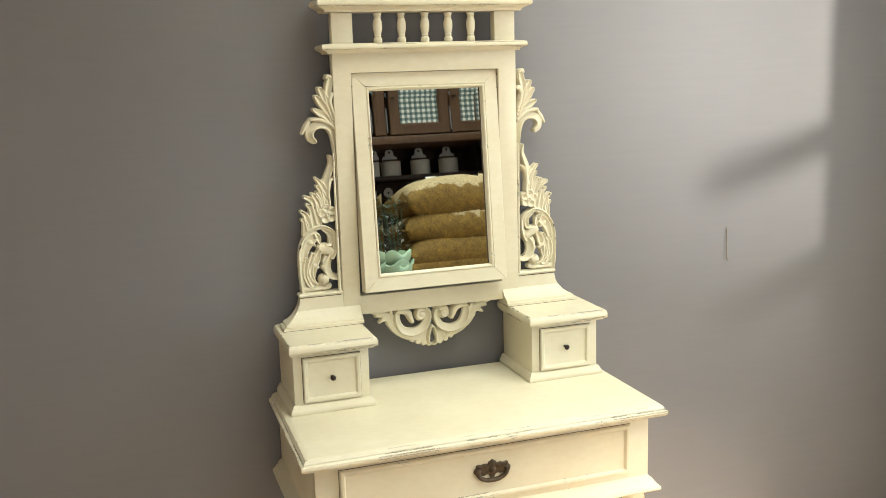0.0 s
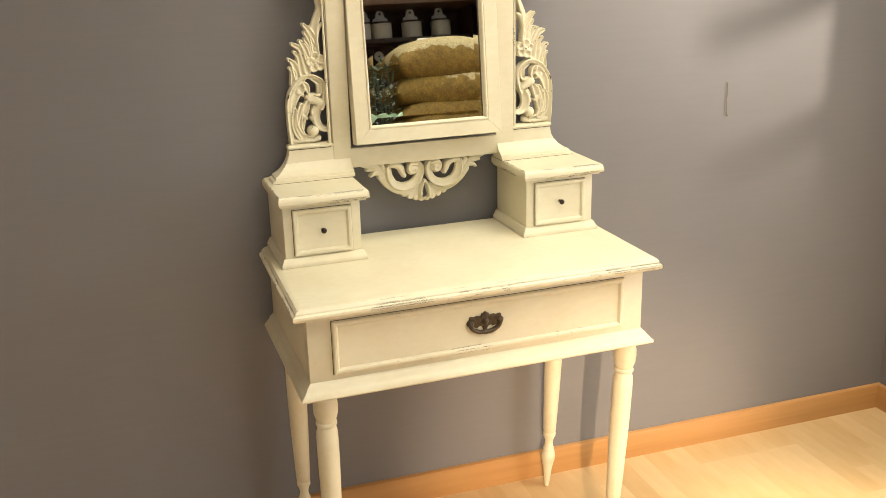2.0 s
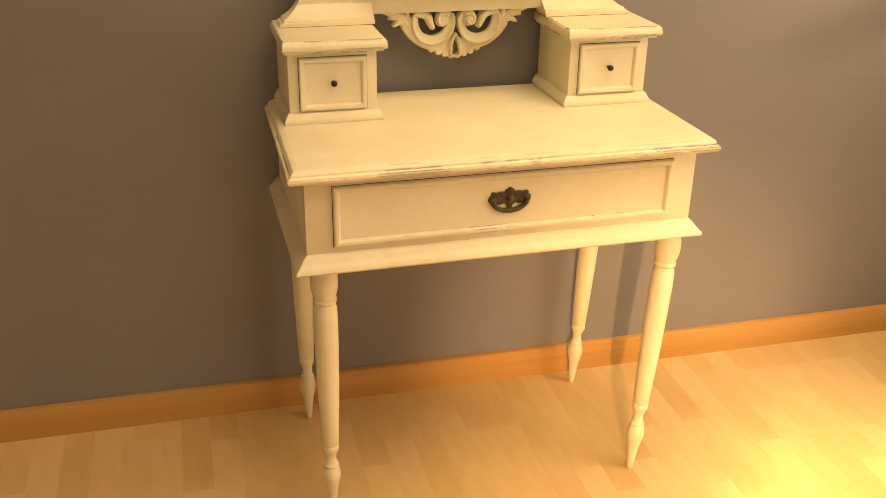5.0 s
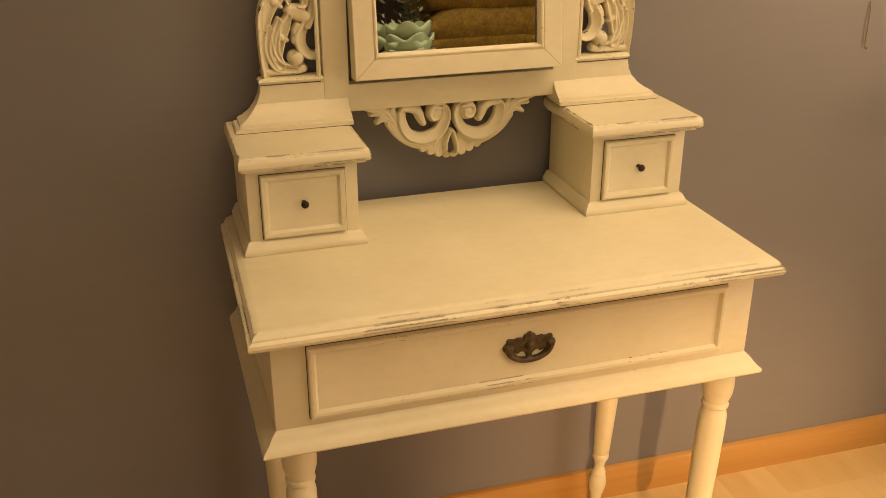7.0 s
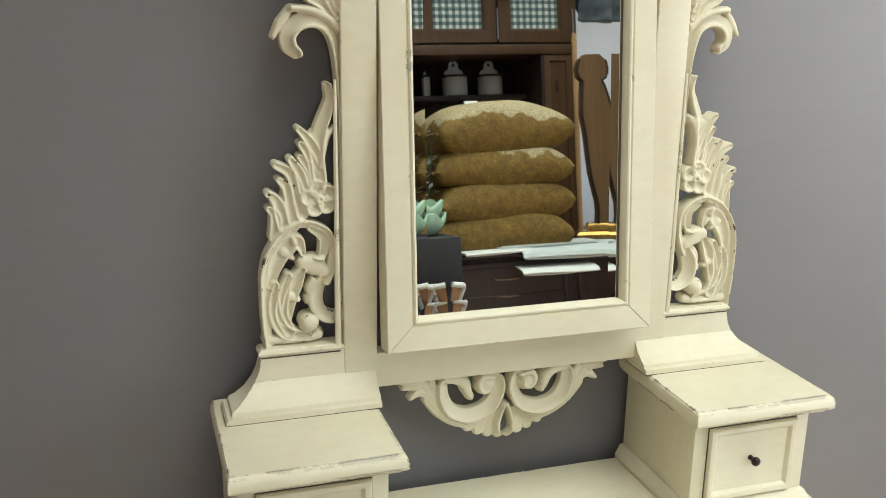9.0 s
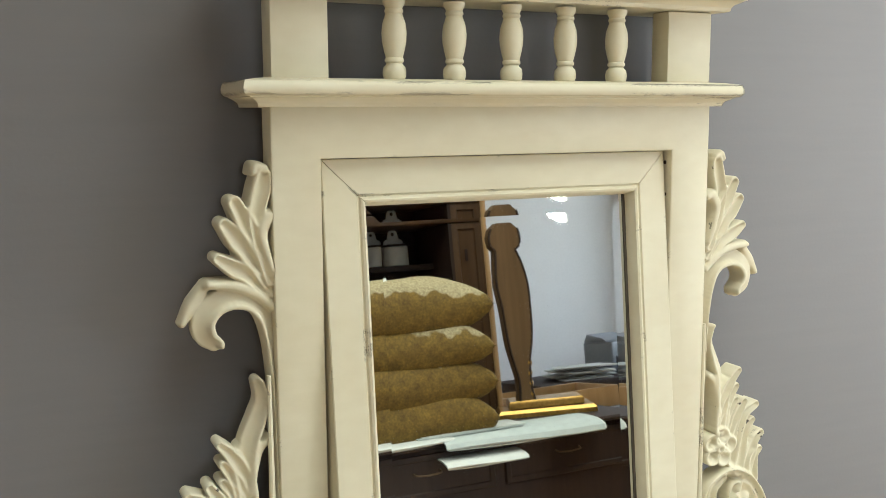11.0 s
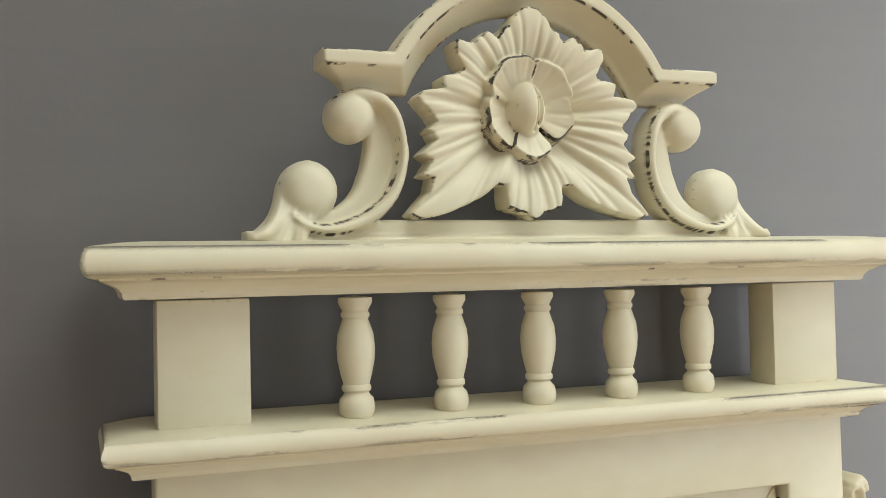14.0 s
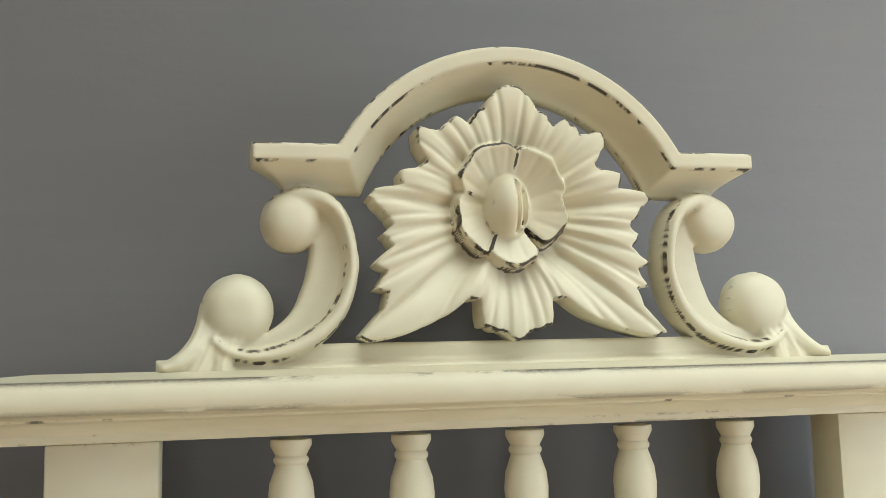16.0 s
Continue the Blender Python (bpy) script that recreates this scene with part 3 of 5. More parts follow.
FR = [(0.0, 0.022), (0.0, -0.0125), (0.001, -0.0135), (0.0320, -0.0138), (0.0332, -0.0122), (0.0340, -0.0122), (0.0352, -0.0145), (0.0372, -0.0155), (0.0392, -0.0146), (0.0412, -0.0095), (0.0425, -0.0025), (0.0425, 0.006)]
W2, H2 = 0.1850, 0.2632
for name, flip in (("frame_stile", -1), ("frame_stile", 1), ("frame_rail", -1), ("frame_rail", 1)):
    g, rings = 0.0004, []
    for end in (-1, 1):
        if name == "frame_stile":
            rings.append([(flip * (W2 - i), y, end * (H2 - i - g)) for i, y in FR])
        else:
            rings.append([(end * (W2 - i - g), y, flip * (H2 - i)) for i, y in FR])
    part(name, loft(rings), CALM, mirror, "mitred cream mirror frame member", 30)
# dark strip added to imitate the shade in the right-hand rebate
part("rebate_shade", box(0.1400, 0.1426, -0.0014, -0.0004, -0.2215, 0.2215), SEAM, mirror, "added dark strip imitating the shaded rebate beside the glass")
part("mirror_back", box(-0.17, 0.17, 0.006, 0.011, -0.25, 0.25), SEAM, mirror)

# ---- carvings ----
side = Relief(-0.006, 0.110, 1.060, 1.592, 0.0008)
B = 0.014
# outer band, rising from the foot, over the top and curling back inside
side.stroke([(97, 1066), (100, 1105), (101, 1140), (100, 1163), (93, 1187), (76, 1211), (51, 1223), (28, 1216), (16, 1202), (14, 1180), (19, 1160), (24, 1148)], [6.5, 6, 5.5, 5.5, 6, 6, 5.5, 5.5, 5.5, 5.5, 6, 6], B + 0.010, 0.012, "rim_left")
side.stroke([(42, 1217), (27, 1206), (25, 1190), (29, 1179), (36, 1177)], [4, 6.5, 6.5, 5, 3], B + 0.008, 0.010, "channel")
side.stroke([(28, 1178), (38, 1180)], [2.5, 1.5], B + 0.022, 0.004)
# knuckle in the middle and the fluted tail that falls from it
side.stroke([(52, 1173), (39, 1169), (26, 1160)], [9, 14, 9], B + 0.006, 0.014)
side.stroke([(24, 1158), (28, 1148), (35, 1134), (36, 1118), (29, 1104), (18, 1098), (9, 1098)], [7, 8, 10, 10, 8.5, 7.5, 6], B + 0.006, 0.013, "rim_right")
side.stroke([(40, 1150), (46, 1141), (47, 1134)], [5, 4, 2.5], B + 0.006, 0.011)
side.stroke([(42, 1134), (48, 1126), (48, 1120)], [5, 4, 2.5], B + 0.006, 0.011)
# hooked leaf inside the band
side.stroke([(93, 1146), (86, 1174), (72, 1195), (60, 1201), (54, 1193), (52, 1184)], [6, 11, 13, 10, 6, 3], B + 0.006, 0.012, "gouge", 8, 0.7)
side.stroke([(76, 1188), (68, 1183), (64, 1179)], [7, 5, 3], B + 0.005, 0.011)
side.stroke([(62, 1200), (65, 1208)], [4, 2.5], B + 0.012, 0.008)
# broad lower leaf with three lobes
side.stroke([(48, 1075), (74, 1082), (87, 1102), (90, 1126), (87, 1148)], [7, 10, 9.5, 8, 4.5], B + 0.006, 0.014, "gouge", 8, 0.7)
side.stroke([(72, 1084), (81, 1108), (78, 1134), (71, 1158)], [9, 9.5, 9, 5], B + 0.007, 0.013, "gouge", 8, 0.7)
side.stroke([(76, 1098), (71, 1124), (63, 1146), (54, 1164)], [8, 10, 10.5, 6], B + 0.006, 0.014, "gouge", 8, 0.7)
side.stroke([(68, 1130), (59, 1125)], [7, 4], B + 0.006, 0.012)
side.stroke([(98, 1074), (74, 1072), (46, 1072), (34, 1076)], [8, 6, 6, 8], B + 0.004, 0.012)
side.ball(46, 1094, 13.5, B + 0.010, 0.016)
# five-petalled flower with drilled hollows
for k in range(5):
    a = math.radians(80 + 72 * k)
    side.stroke([(31 + 4 * math.cos(a), 1255 + 4 * math.sin(a)), (31 + 13 * math.cos(a), 1255 + 13 * math.sin(a))], [6, 11], B + 0.013, 0.008, "channel")
side.ball(31, 1255, 6.5, B + 0.018, 0.007)
for k in range(5):
    a = math.radians(80 + 72 * k)
    for d in (-0.32, 0, 0.32):
        pit = np.hypot(side.X * 1000 - 31 - 12.5 * math.cos(a + d), side.Z * 1000 - 1255 - 12.5 * math.sin(a + d))
        side.Hh = side.Hh - 0.0035 * np.exp(-(pit / 1.2) ** 2)
side.Hh = side.Hh - 0.006 * np.exp(-(np.hypot(side.X * 1000 - 30, side.Z * 1000 - 1254) / 2.2) ** 2)
# leaves that fan out beside the flower, on a common body
side.stroke([(66, 1222), (68, 1248), (60, 1276)], [14, 13, 9], B + 0.003, 0.009)
side.stroke([(34, 1276), (39, 1304), (33, 1332)], [10, 10, 8], B + 0.004, 0.010)
side.stroke([(86, 1208), (84, 1228), (86, 1238), (92, 1244)], [8, 8, 6, 4.2], B + 0.006, 0.012, "gouge", 8, 0.7)
side.stroke([(74, 1218), (79, 1240), (83, 1254), (92, 1263)], [9, 9, 7, 4.8], B + 0.007, 0.012, "gouge", 8, 0.7)
side.stroke([(62, 1224), (66, 1252), (70, 1270), (79, 1280)], [9, 8, 6.5, 4.2], B + 0.007, 0.012, "gouge", 8, 0.7)
side.stroke([(52, 1236), (58, 1268), (66, 1288), (82, 1298)], [9, 9, 7, 4.8], B + 0.008, 0.012, "gouge", 8, 0.7)
side.stroke([(48, 1258), (54, 1286), (64, 1304)], [8, 7.5, 4.8], B + 0.009, 0.012, "gouge", 8, 0.7)
side.stroke([(36, 1274), (41, 1292), (53, 1307)], [8, 7, 4.2], B + 0.008, 0.012, "gouge", 8, 0.7)
side.stroke([(34, 1276), (40, 1304), (52, 1323)], [8, 7, 4.2], B + 0.009, 0.012, "gouge", 8, 0.7)
side.stroke([(30, 1278), (36, 1314), (45, 1331), (54, 1341)], [9, 8, 6, 4.2], B + 0.010, 0.012, "gouge", 8, 0.7)
side.stroke([(29, 1276), (31, 1312), (28, 1338), (20, 1360), (15, 1376), (18, 1392)], [8, 8, 8, 7, 6, 4.5], B + 0.010, 0.013, "rim_right")
side.stroke([(28, 1294), (24, 1318), (20, 1333), (12, 1340)], [4, 5, 6, 4.5], B + 0.012, 0.010)
# slender stem along the frame, bending over into the upper hook
side.stroke([(1, 1062), (1, 1200), (1, 1330), (2, 1400), (6, 1440), (16, 1461), (34, 1469), (52, 1465), (63, 1452), (62, 1438), (54, 1430)], [3.5, 3.5, 4.5, 6, 8, 9, 9.5, 9.5, 9.5, 9, 7], B + 0.008, 0.014, "rim_left", 8)
side.stroke([(59, 1481), (71, 1465), (80, 1449)], [5, 6, 4], B + 0.004, 0.009)
# plume above the hook: leaves on a common body
side.stroke([(4, 1462), (17, 1488), (23, 1516), (18, 1548)], [5, 14, 13, 7], B + 0.006, 0.008)
side.stroke([(3, 1458), (18, 1472), (37, 1480), (58, 1482)], [4.5, 5, 5, 4.5], B + 0.013, 0.009, "round", 8, 0.7)
side.stroke([(4, 1464), (20, 1485), (36, 1495), (50, 1504)], [5, 8, 8.5, 5], B + 0.011, 0.012, "gouge", 8, 0.7)
side.stroke([(4, 1472), (19, 1500), (33, 1519), (44, 1533)], [5, 8.5, 9.5, 6], B + 0.012, 0.012, "gouge", 8, 0.7)
side.stroke([(4, 1482), (14, 1511), (26, 1534), (35, 1551)], [5, 8, 9, 6.5], B + 0.013, 0.012, "gouge", 8, 0.7)
side.stroke([(6, 1482), (14, 1515), (17, 1540), (12, 1562), (10, 1574)], [5, 7, 8.5, 9, 7], B + 0.014, 0.012, "gouge", 8, 0.7)
side.stroke([(9, 1579), (16, 1582), (19, 1576)], [4.5, 4, 3], B + 0.018, 0.008, "round", 8, 0.7)
side.stroke([(2, 1488), (9, 1508), (12, 1525), (6, 1538), (0, 1537)], [4, 4.5, 6, 7, 4.5], B + 0.016, 0.010)
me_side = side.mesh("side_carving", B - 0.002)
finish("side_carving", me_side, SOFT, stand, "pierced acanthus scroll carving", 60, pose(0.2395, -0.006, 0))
o = new("side_carving", me_side)
o.parent, o.matrix_basis = stand, Matrix.Translation((-0.2278, -0.006, 0)) @ Matrix.Diagonal((-1, 1, 1, 1))
tagged(o, "pierced acanthus scroll carving")

apr = Relief(-0.172, 0.172, 0.876, 1.0005, 0.0009)
B = 0.020
for s in (-1, 1):
    rim = "rim_right" if s > 0 else "rim_left"
    # fan of rounded lobes at the foot
    for tx, tz in ((7, 899), (22, 902), (37, 907), (52, 914), (67, 923)):
        apr.stroke([(s * (tx * 0.45 + 6), 932), (s * tx, tz)], [7, 8.5], B + 0.001, 0.008, "leaf")
    # leaf that runs along under the scroll into the wing
    apr.stroke([(s * 40, 914), (s * 72, 925), (s * 96, 943), (s * 112, 964)], [6, 8, 9, 9], B + 0.003, 0.010, "leaf")
    apr.stroke([(s * 98, 950), (s * 110, 969), (s * 124, 977), (s * 138, 969)], [9, 9, 8, 3.5], B + 0.004, 0.011, "leaf")
    apr.stroke([(s * 100, 956), (s * 118, 984), (s * 138, 993), (s * 161, 998)], [8, 9.5, 8.5, 3.5], B + 0.005, 0.011, "leaf")
    apr.stroke([(s * 128, 986), (s * 148, 985)], [7, 4], B + 0.004, 0.010)
    apr.stroke([(s * 99, 962), (s * 106, 984), (s * 110, 999)], [6, 6, 5], B + 0.006, 0.010, "leaf")
    # the scroll: down from the rail, round the opening and up into a volute
    apr.stroke([(s * 84, 997), (s * 92, 985), (s * 90, 962), (s * 77, 942), (s * 52, 934), (s * 27, 942), (s * 14, 960), (s * 10, 980), (s * 19, 993), (s * 34, 993)], [6, 8, 9, 9.5, 10, 10, 9, 7, 6.5, 6], B + 0.006, 0.013, rim, 10)
    apr.ball(s * 31, 977, 15.5, B + 0.004, 0.016)
    apr.stroke([(s * 20, 990), (s * 36, 991), (s * 42, 980), (s * 36, 969), (s * 26, 971), (s * 25, 979), (s * 31, 981)], [4, 4.5, 4, 3.5, 3, 2.4, 1.6], B + 0.015, 0.0065)
    # bud that hangs into the opening
    apr.stroke([(s * 88, 993), (s * 73, 991), (s * 62, 984), (s * 57, 971), (s * 53, 962)], [8, 9, 9.5, 7.5, 5], B + 0.005, 0.014)
    apr.ball(s * 53, 963, 6.5, B + 0.005, 0.015)
    # lips of the drop-shaped opening
    apr.stroke([(s * 7, 903), (s * 11, 916), (s * 7, 932), (s * 2, 944)], [5, 4.2, 3.6, 3.2], B + 0.010, 0.009)
apr.block(-110, 110, 996, 1003, B + 0.004)
drop = 9.0 * np.where(apr.Z > 0.908, np.clip(1 - (apr.Z - 0.908) / 0.034, -1, 1), np.sqrt(np.clip(1 - ((0.908 - apr.Z) / 0.009) ** 2, 0, 1)))
inner = np.where((apr.Z > 0.8985) & (apr.Z < 0.942), (drop - np.abs(apr.X * 1000)) / 1000, -1.0)
apr.S = np.maximum(apr.S, inner)
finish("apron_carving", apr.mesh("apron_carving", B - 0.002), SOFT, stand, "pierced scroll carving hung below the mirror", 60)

crest = Relief(-0.190, 0.190, 1.753, 1.926, 0.0008)
X, Z = crest.X * 1000, crest.Z * 1000
B = 0.020
crest.block(-180, 180, 1753, 1760, 0.050)
crest.block(-160, 160, 1753, 1769.5, 0.045)
for s in (-1, 1):
    rim = "rim_right" if s > 0 else "rim_left"
    # stepped foot, and three flutes that fall from the lower volute
    crest.block(min(s * 158, s * 182), max(s * 158, s * 182), 1753, 1763, 0.051)
    crest.stroke([(s * 156, 1788), (s * 159, 1777), (s * 163.5, 1768.5), (s * 171, 1762), (s * 178, 1759)], [6, 5.5, 5, 4, 3], [0.038, 0.041, 0.045, 0.047, 0.047], 0.010, "leaf", 8, 0.6)
    crest.stroke([(s * 152, 1778), (s * 157, 1768), (s * 162, 1757)], [6, 5.5, 5], 0.041, 0.013, "leaf", 8, 0.6)
    crest.stroke([(s * 145, 1772), (s * 149, 1765), (s * 151, 1757)], [6, 5.5, 5], 0.042, 0.013, "leaf", 8, 0.6)
    # volutes: drums with domed faces
    for bx, bz, br in ((143.5, 1786.5, 18.0), (116.5, 1831, 15.6)):
        d = np.hypot(X - s * bx, Z - bz) / br
        crest.add((d - 1) * br / 1000, 0.037 + 0.017 * np.clip(1 - d ** 3, 0, 1) ** 0.5, 0.7)
    # the C-scroll: a hollow band, and a rounded lip on its outer side that winds over both volutes
    crest.stroke([(s * 146, 1768.5), (s * 134, 1769), (s * 120, 1773), (s * 108, 1780), (s * 100.5, 1791), (s * 97, 1804), (s * 96, 1818), (s * 98.5, 1830), (s * 105, 1838)], [2, 4, 7, 10.5, 12.5, 12, 11, 7.5, 2.5], 0.0415, 0.0035, "round", 10)
    crest.stroke([(s * 124, 1839), (s * 113, 1842.5), (s * 101.5, 1841), (s * 92, 1832), (s * 87.5, 1817), (s * 87.3, 1802.5), (s * 92.5, 1787), (s * 102.5, 1775), (s * 117, 1767), (s * 134, 1763.5), (s * 147, 1766), (s * 155, 1772)], [4, 5, 4.6, 3.9, 3.5, 3.6, 4.2, 4.6, 4.2, 3.4, 2.8, 2], [0.040, 0.0435, 0.046, 0.047, 0.047, 0.047, 0.047, 0.047, 0.047, 0.047, 0.046, 0.044], 0.0085, "round", 10, 1.0)
# arched hood with straight wings: one moulding, a fascia over a cove, mitred where the arch springs
AX = np.abs(X)
r_ = np.hypot(X, Z - 1813.5)
deep = np.maximum(108 - r_, 1867.5 - Z)
hood = 0.0385 + 0.020 * np.clip((22 - deep) / 13, 0, 1) ** 1.7
reach = 121 + 16 * np.clip((Z - 1846) / 13, 0, 1) ** 1.7
inside = np.maximum.reduce([-np.maximum(108 - r_, 1867.5 - Z), deep - 22, AX - reach])
crest.add(inside / 1000, hood, 0.8)
crest.Mark = np.where(inside < 0, np.maximum(crest.Mark, 0.75 * np.clip(1.3 - np.abs(deep - 9.0), 0, 1)), crest.Mark)
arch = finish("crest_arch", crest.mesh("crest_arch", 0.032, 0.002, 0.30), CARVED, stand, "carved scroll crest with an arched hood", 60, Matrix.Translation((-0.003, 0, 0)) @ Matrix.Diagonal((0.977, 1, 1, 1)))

# sunburst leaf with a flower in its middle
leafy = Relief(-0.110, 0.110, 1.762, 1.908, 0.0007)
X, Z = leafy.X * 1000 + 1.5, leafy.Z * 1000 - 1836.5
th, rr = np.degrees(np.arctan2(Z, np.abs(X))), np.hypot(X, Z)
TIPS = [(-90, 67), (-82, 64), (-73, 62), (-67, 51), (-60, 53), (-55, 67), (-49, 82), (-41, 102), (-38, 105), (-36, 86), (-32, 79), (-29, 85), (-25, 75), (-21, 80), (-17, 67), (-11, 72), (-8, 65), (-1, 70), (4, 78), (7, 74), (11, 60), (17, 63), (22, 56), (28, 52), (33, 61), (39, 65), (46, 56), (57, 56), (63, 50), (70, 53), (77, 57), (84, 63), (90, 64)]
lim = np.interp(th, [a for a, _ in TIPS], [b for _, b in TIPS])
warp = th + 3.0 * np.sin(np.radians(th * 5 + 40)) + 1.5 * np.sin(np.radians(th * 11 + X))
pleat = np.abs(np.cos(np.radians(warp * 20 + 7 * np.sin(rr / 10))))
lobe = np.sqrt(np.abs(np.cos(np.radians(warp * 10 + 20))))
lim = lim + 2.0 * (lobe - 0.75) + 1.6 * (np.sqrt(pleat) - 0.7)
g = np.clip(rr / lim, 0, 1)
rays = (0.0026 * np.exp(-(pleat / 0.22) ** 2) + 0.0032 * np.exp(-(lobe / 0.5) ** 2)) * np.clip((g - 0.30) / 0.25, 0, 1) * (1 - 0.5 * np.clip((g - 0.8) / 0.2, 0, 1))
leafy.add((rr - lim) / 1000 * 0.7, 0.042 + 0.0155 * np.sin(np.clip((g - 0.35) / 0.65, 0, 1) * 1.9) - rays, 0.8)
# five overlapping petals, cupped round a split bud
Xp, Zp = X + 1.0, Z - 1.5
tp, rp = np.degrees(np.arctan2(Zp, Xp)), np.hypot(Xp, Zp)
for a, half, rim_r, up in ((123, 43, 34.0, 0.0030), (48, 42, 33.0, 0.0016), (-17, 34, 31.0, 0.0026), (-88, 32, 32.0, 0.0040), (-155, 46, 31.0, 0.0010)):
    dt = (tp - a + 180) % 360 - 180
    rl = rim_r * (1 - 0.20 * np.abs(dt / half) ** 3.5) + 0.7 * np.cos(np.radians(dt * 11))
    edge = np.maximum(rp - rl, (np.abs(dt) - half) * 0.35)
    lift = np.clip((rp - 9) / 22, 0, 1)
    crease = 0.0016 * np.exp(-(np.cos(np.radians(dt * 9)) / 0.25) ** 2) * lift * (rp < rl - 3)
    leafy.add(edge / 1000, 0.045 + up + 0.0115 * lift ** 1.5 - crease, 1.2)
bud = np.hypot((X + 2.0) / 12.0, (Z - 1.5) / 16.5)
split = 0.010 * np.exp(-((X - 1.5) / 1.2) ** 2) + 0.008 * np.exp(-((X - 5.5) / 1.1) ** 2) * (Z < 10) + 0.003 * (X > 1.5)
leafy.add((bud - 1) * 0.010, 0.050 + 0.0155 * np.sqrt(np.clip(1 - bud ** 2, 0, 1)) - split * (bud < 0.9))
# the slits of the bud take the dark tone as well
leafy.Mark = np.where((bud < 0.85) & ((np.abs(X - 1.5) < 0.9) | ((np.abs(X - 5.5) < 0.8) & (Z < 10))), 1.0, leafy.Mark)
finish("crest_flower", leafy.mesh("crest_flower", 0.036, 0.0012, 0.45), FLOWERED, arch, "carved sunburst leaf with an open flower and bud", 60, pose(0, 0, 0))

# ---- small marks on the wall ----
# a yellow-brown streak on the wall, stood in for by a thin bent wire
hook = thing("wall_hook", "thin yellow-brown streak on the grey wall, modelled as a bent wire", "hook", ROOM @ pose(0.908, 0, 1.075))
STREAK = plain("yellow_brown_streak", (0.26, 0.21, 0.12), 0.6, 0.2, 0.2, 80)
part("streak_wire", tube([(0, 0.004, 0.045), (0, -0.004, 0.04), (0, -0.006, 0.0), (0.001, -0.006, -0.04), (0.001, -0.011, -0.048), (0.001, -0.015, -0.043)], 0.0013, 8), STREAK, hook)

# ---- floor strips ----
strip_w = 0.068
rng = random.Random(5)
cache = {}


def strip_mesh(length):
    if length not in cache:
        bm = box(0.00004, strip_w - 0.00004, 0.00004, length - 0.00004, -0.0025, 0.0)
        me = bpy.data.meshes.new("floor_strip")
        bm.to_mesh(me)
        bm.free()
        me.materials.append(BEECH)
        cache[length] = me
    return cache[length]


rest = bmesh.new()
x = WEST
while x < FAR_EAST:
    y = 0.0
    first = True
    while y > SOUTH:
        length = rng.choice((0.30, 0.36, 0.42, 0.50)) if not first else rng.choice((0.12, 0.22, 0.30, 0.42))
        first = False
        lo = max(y - length, SOUTH)
        if -1.35 < x < 1.5 and y > -1.0:
            o = new("floor_strip", strip_mesh(length))
            o.parent, o.matrix_parent_inverse = floor, Matrix()
            o.matrix_basis = pose(x, y - length, 0)
        else:
            w2 = min(x + strip_w, FAR_EAST) - 0.0004
            vs = [rest.verts.new(p) for p in ((x + 0.0004, lo, 0), (w2, lo, 0), (w2, y - 0.0006, 0), (x + 0.0004, y - 0.0006, 0))]
            rest.faces.new(vs)
        y -= length
    x += strip_w
tagged(part("floor_strips", rest, BEECH, floor, "pale beech floor strips farther off"), "", "", "", "stuff")

# ---- the shop behind the camera, seen in the mirror ----
DARKWOOD = wood("dark_stained_wood", (0.020, 0.010, 0.006), (0.042, 0.020, 0.012), 0.62, (20.0, 20.0, 1.2), 2.0)
MIDWOOD = wood("walnut_wood", (0.070, 0.036, 0.015), (0.115, 0.062, 0.026), 0.42, (20.0, 20.0, 1.2), 2.0)
PALEWOOD = wood("pale_pine", (0.50, 0.30, 0.12), (0.62, 0.40, 0.18), 0.45, (18.0, 18.0, 1.5), 2.0)
TAN = wood("tan_veneer", (0.13, 0.078, 0.034), (0.19, 0.115, 0.050), 0.4, (16.0, 16.0, 1.2), 2.0)
GILT = plain("gilt", (0.50, 0.30, 0.07), 0.3, 0.9, 0.25, 60)
ENAMEL = plain("cream_enamel", (0.70, 0.70, 0.66), 0.3, 0, 0.06, 40)
INK = plain("dark_grey_board", (0.022, 0.020, 0.022), 0.8, 0, 0.1, 40)
MINT = plain("mint_green_ceramic", (0.36, 0.51, 0.35), 0.25, 0, 0.08, 25)
PAPER = plain("white_paper", (0.62, 0.62, 0.57), 0.7, 0, 0.04, 30)
BLUEPAPER = plain("pale_blue_paper", (0.47, 0.50, 0.47), 0.7, 0, 0.06, 30)
KRAFT = plain("brown_card", (0.32, 0.18, 0.08), 0.8, 0, 0.1, 60)
GREYPLASTIC = plain("grey_plastic", (0.24, 0.25, 0.27), 0.4, 0, 0.04, 40)
BLACKPLASTIC = plain("black_plastic", (0.02, 0.02, 0.022), 0.35, 0, 0.05, 40)
YELLOW = plain("yellow_plastic", (0.75, 0.68, 0.05), 0.4, 0, 0.05, 40)
LEAFGREEN = plain("sage_leaf", (0.09, 0.14, 0.09), 0.6, 0, 0.3, 30)
PETAL = plain("white_petal", (0.62, 0.66, 0.66), 0.6, 0, 0.1, 30)


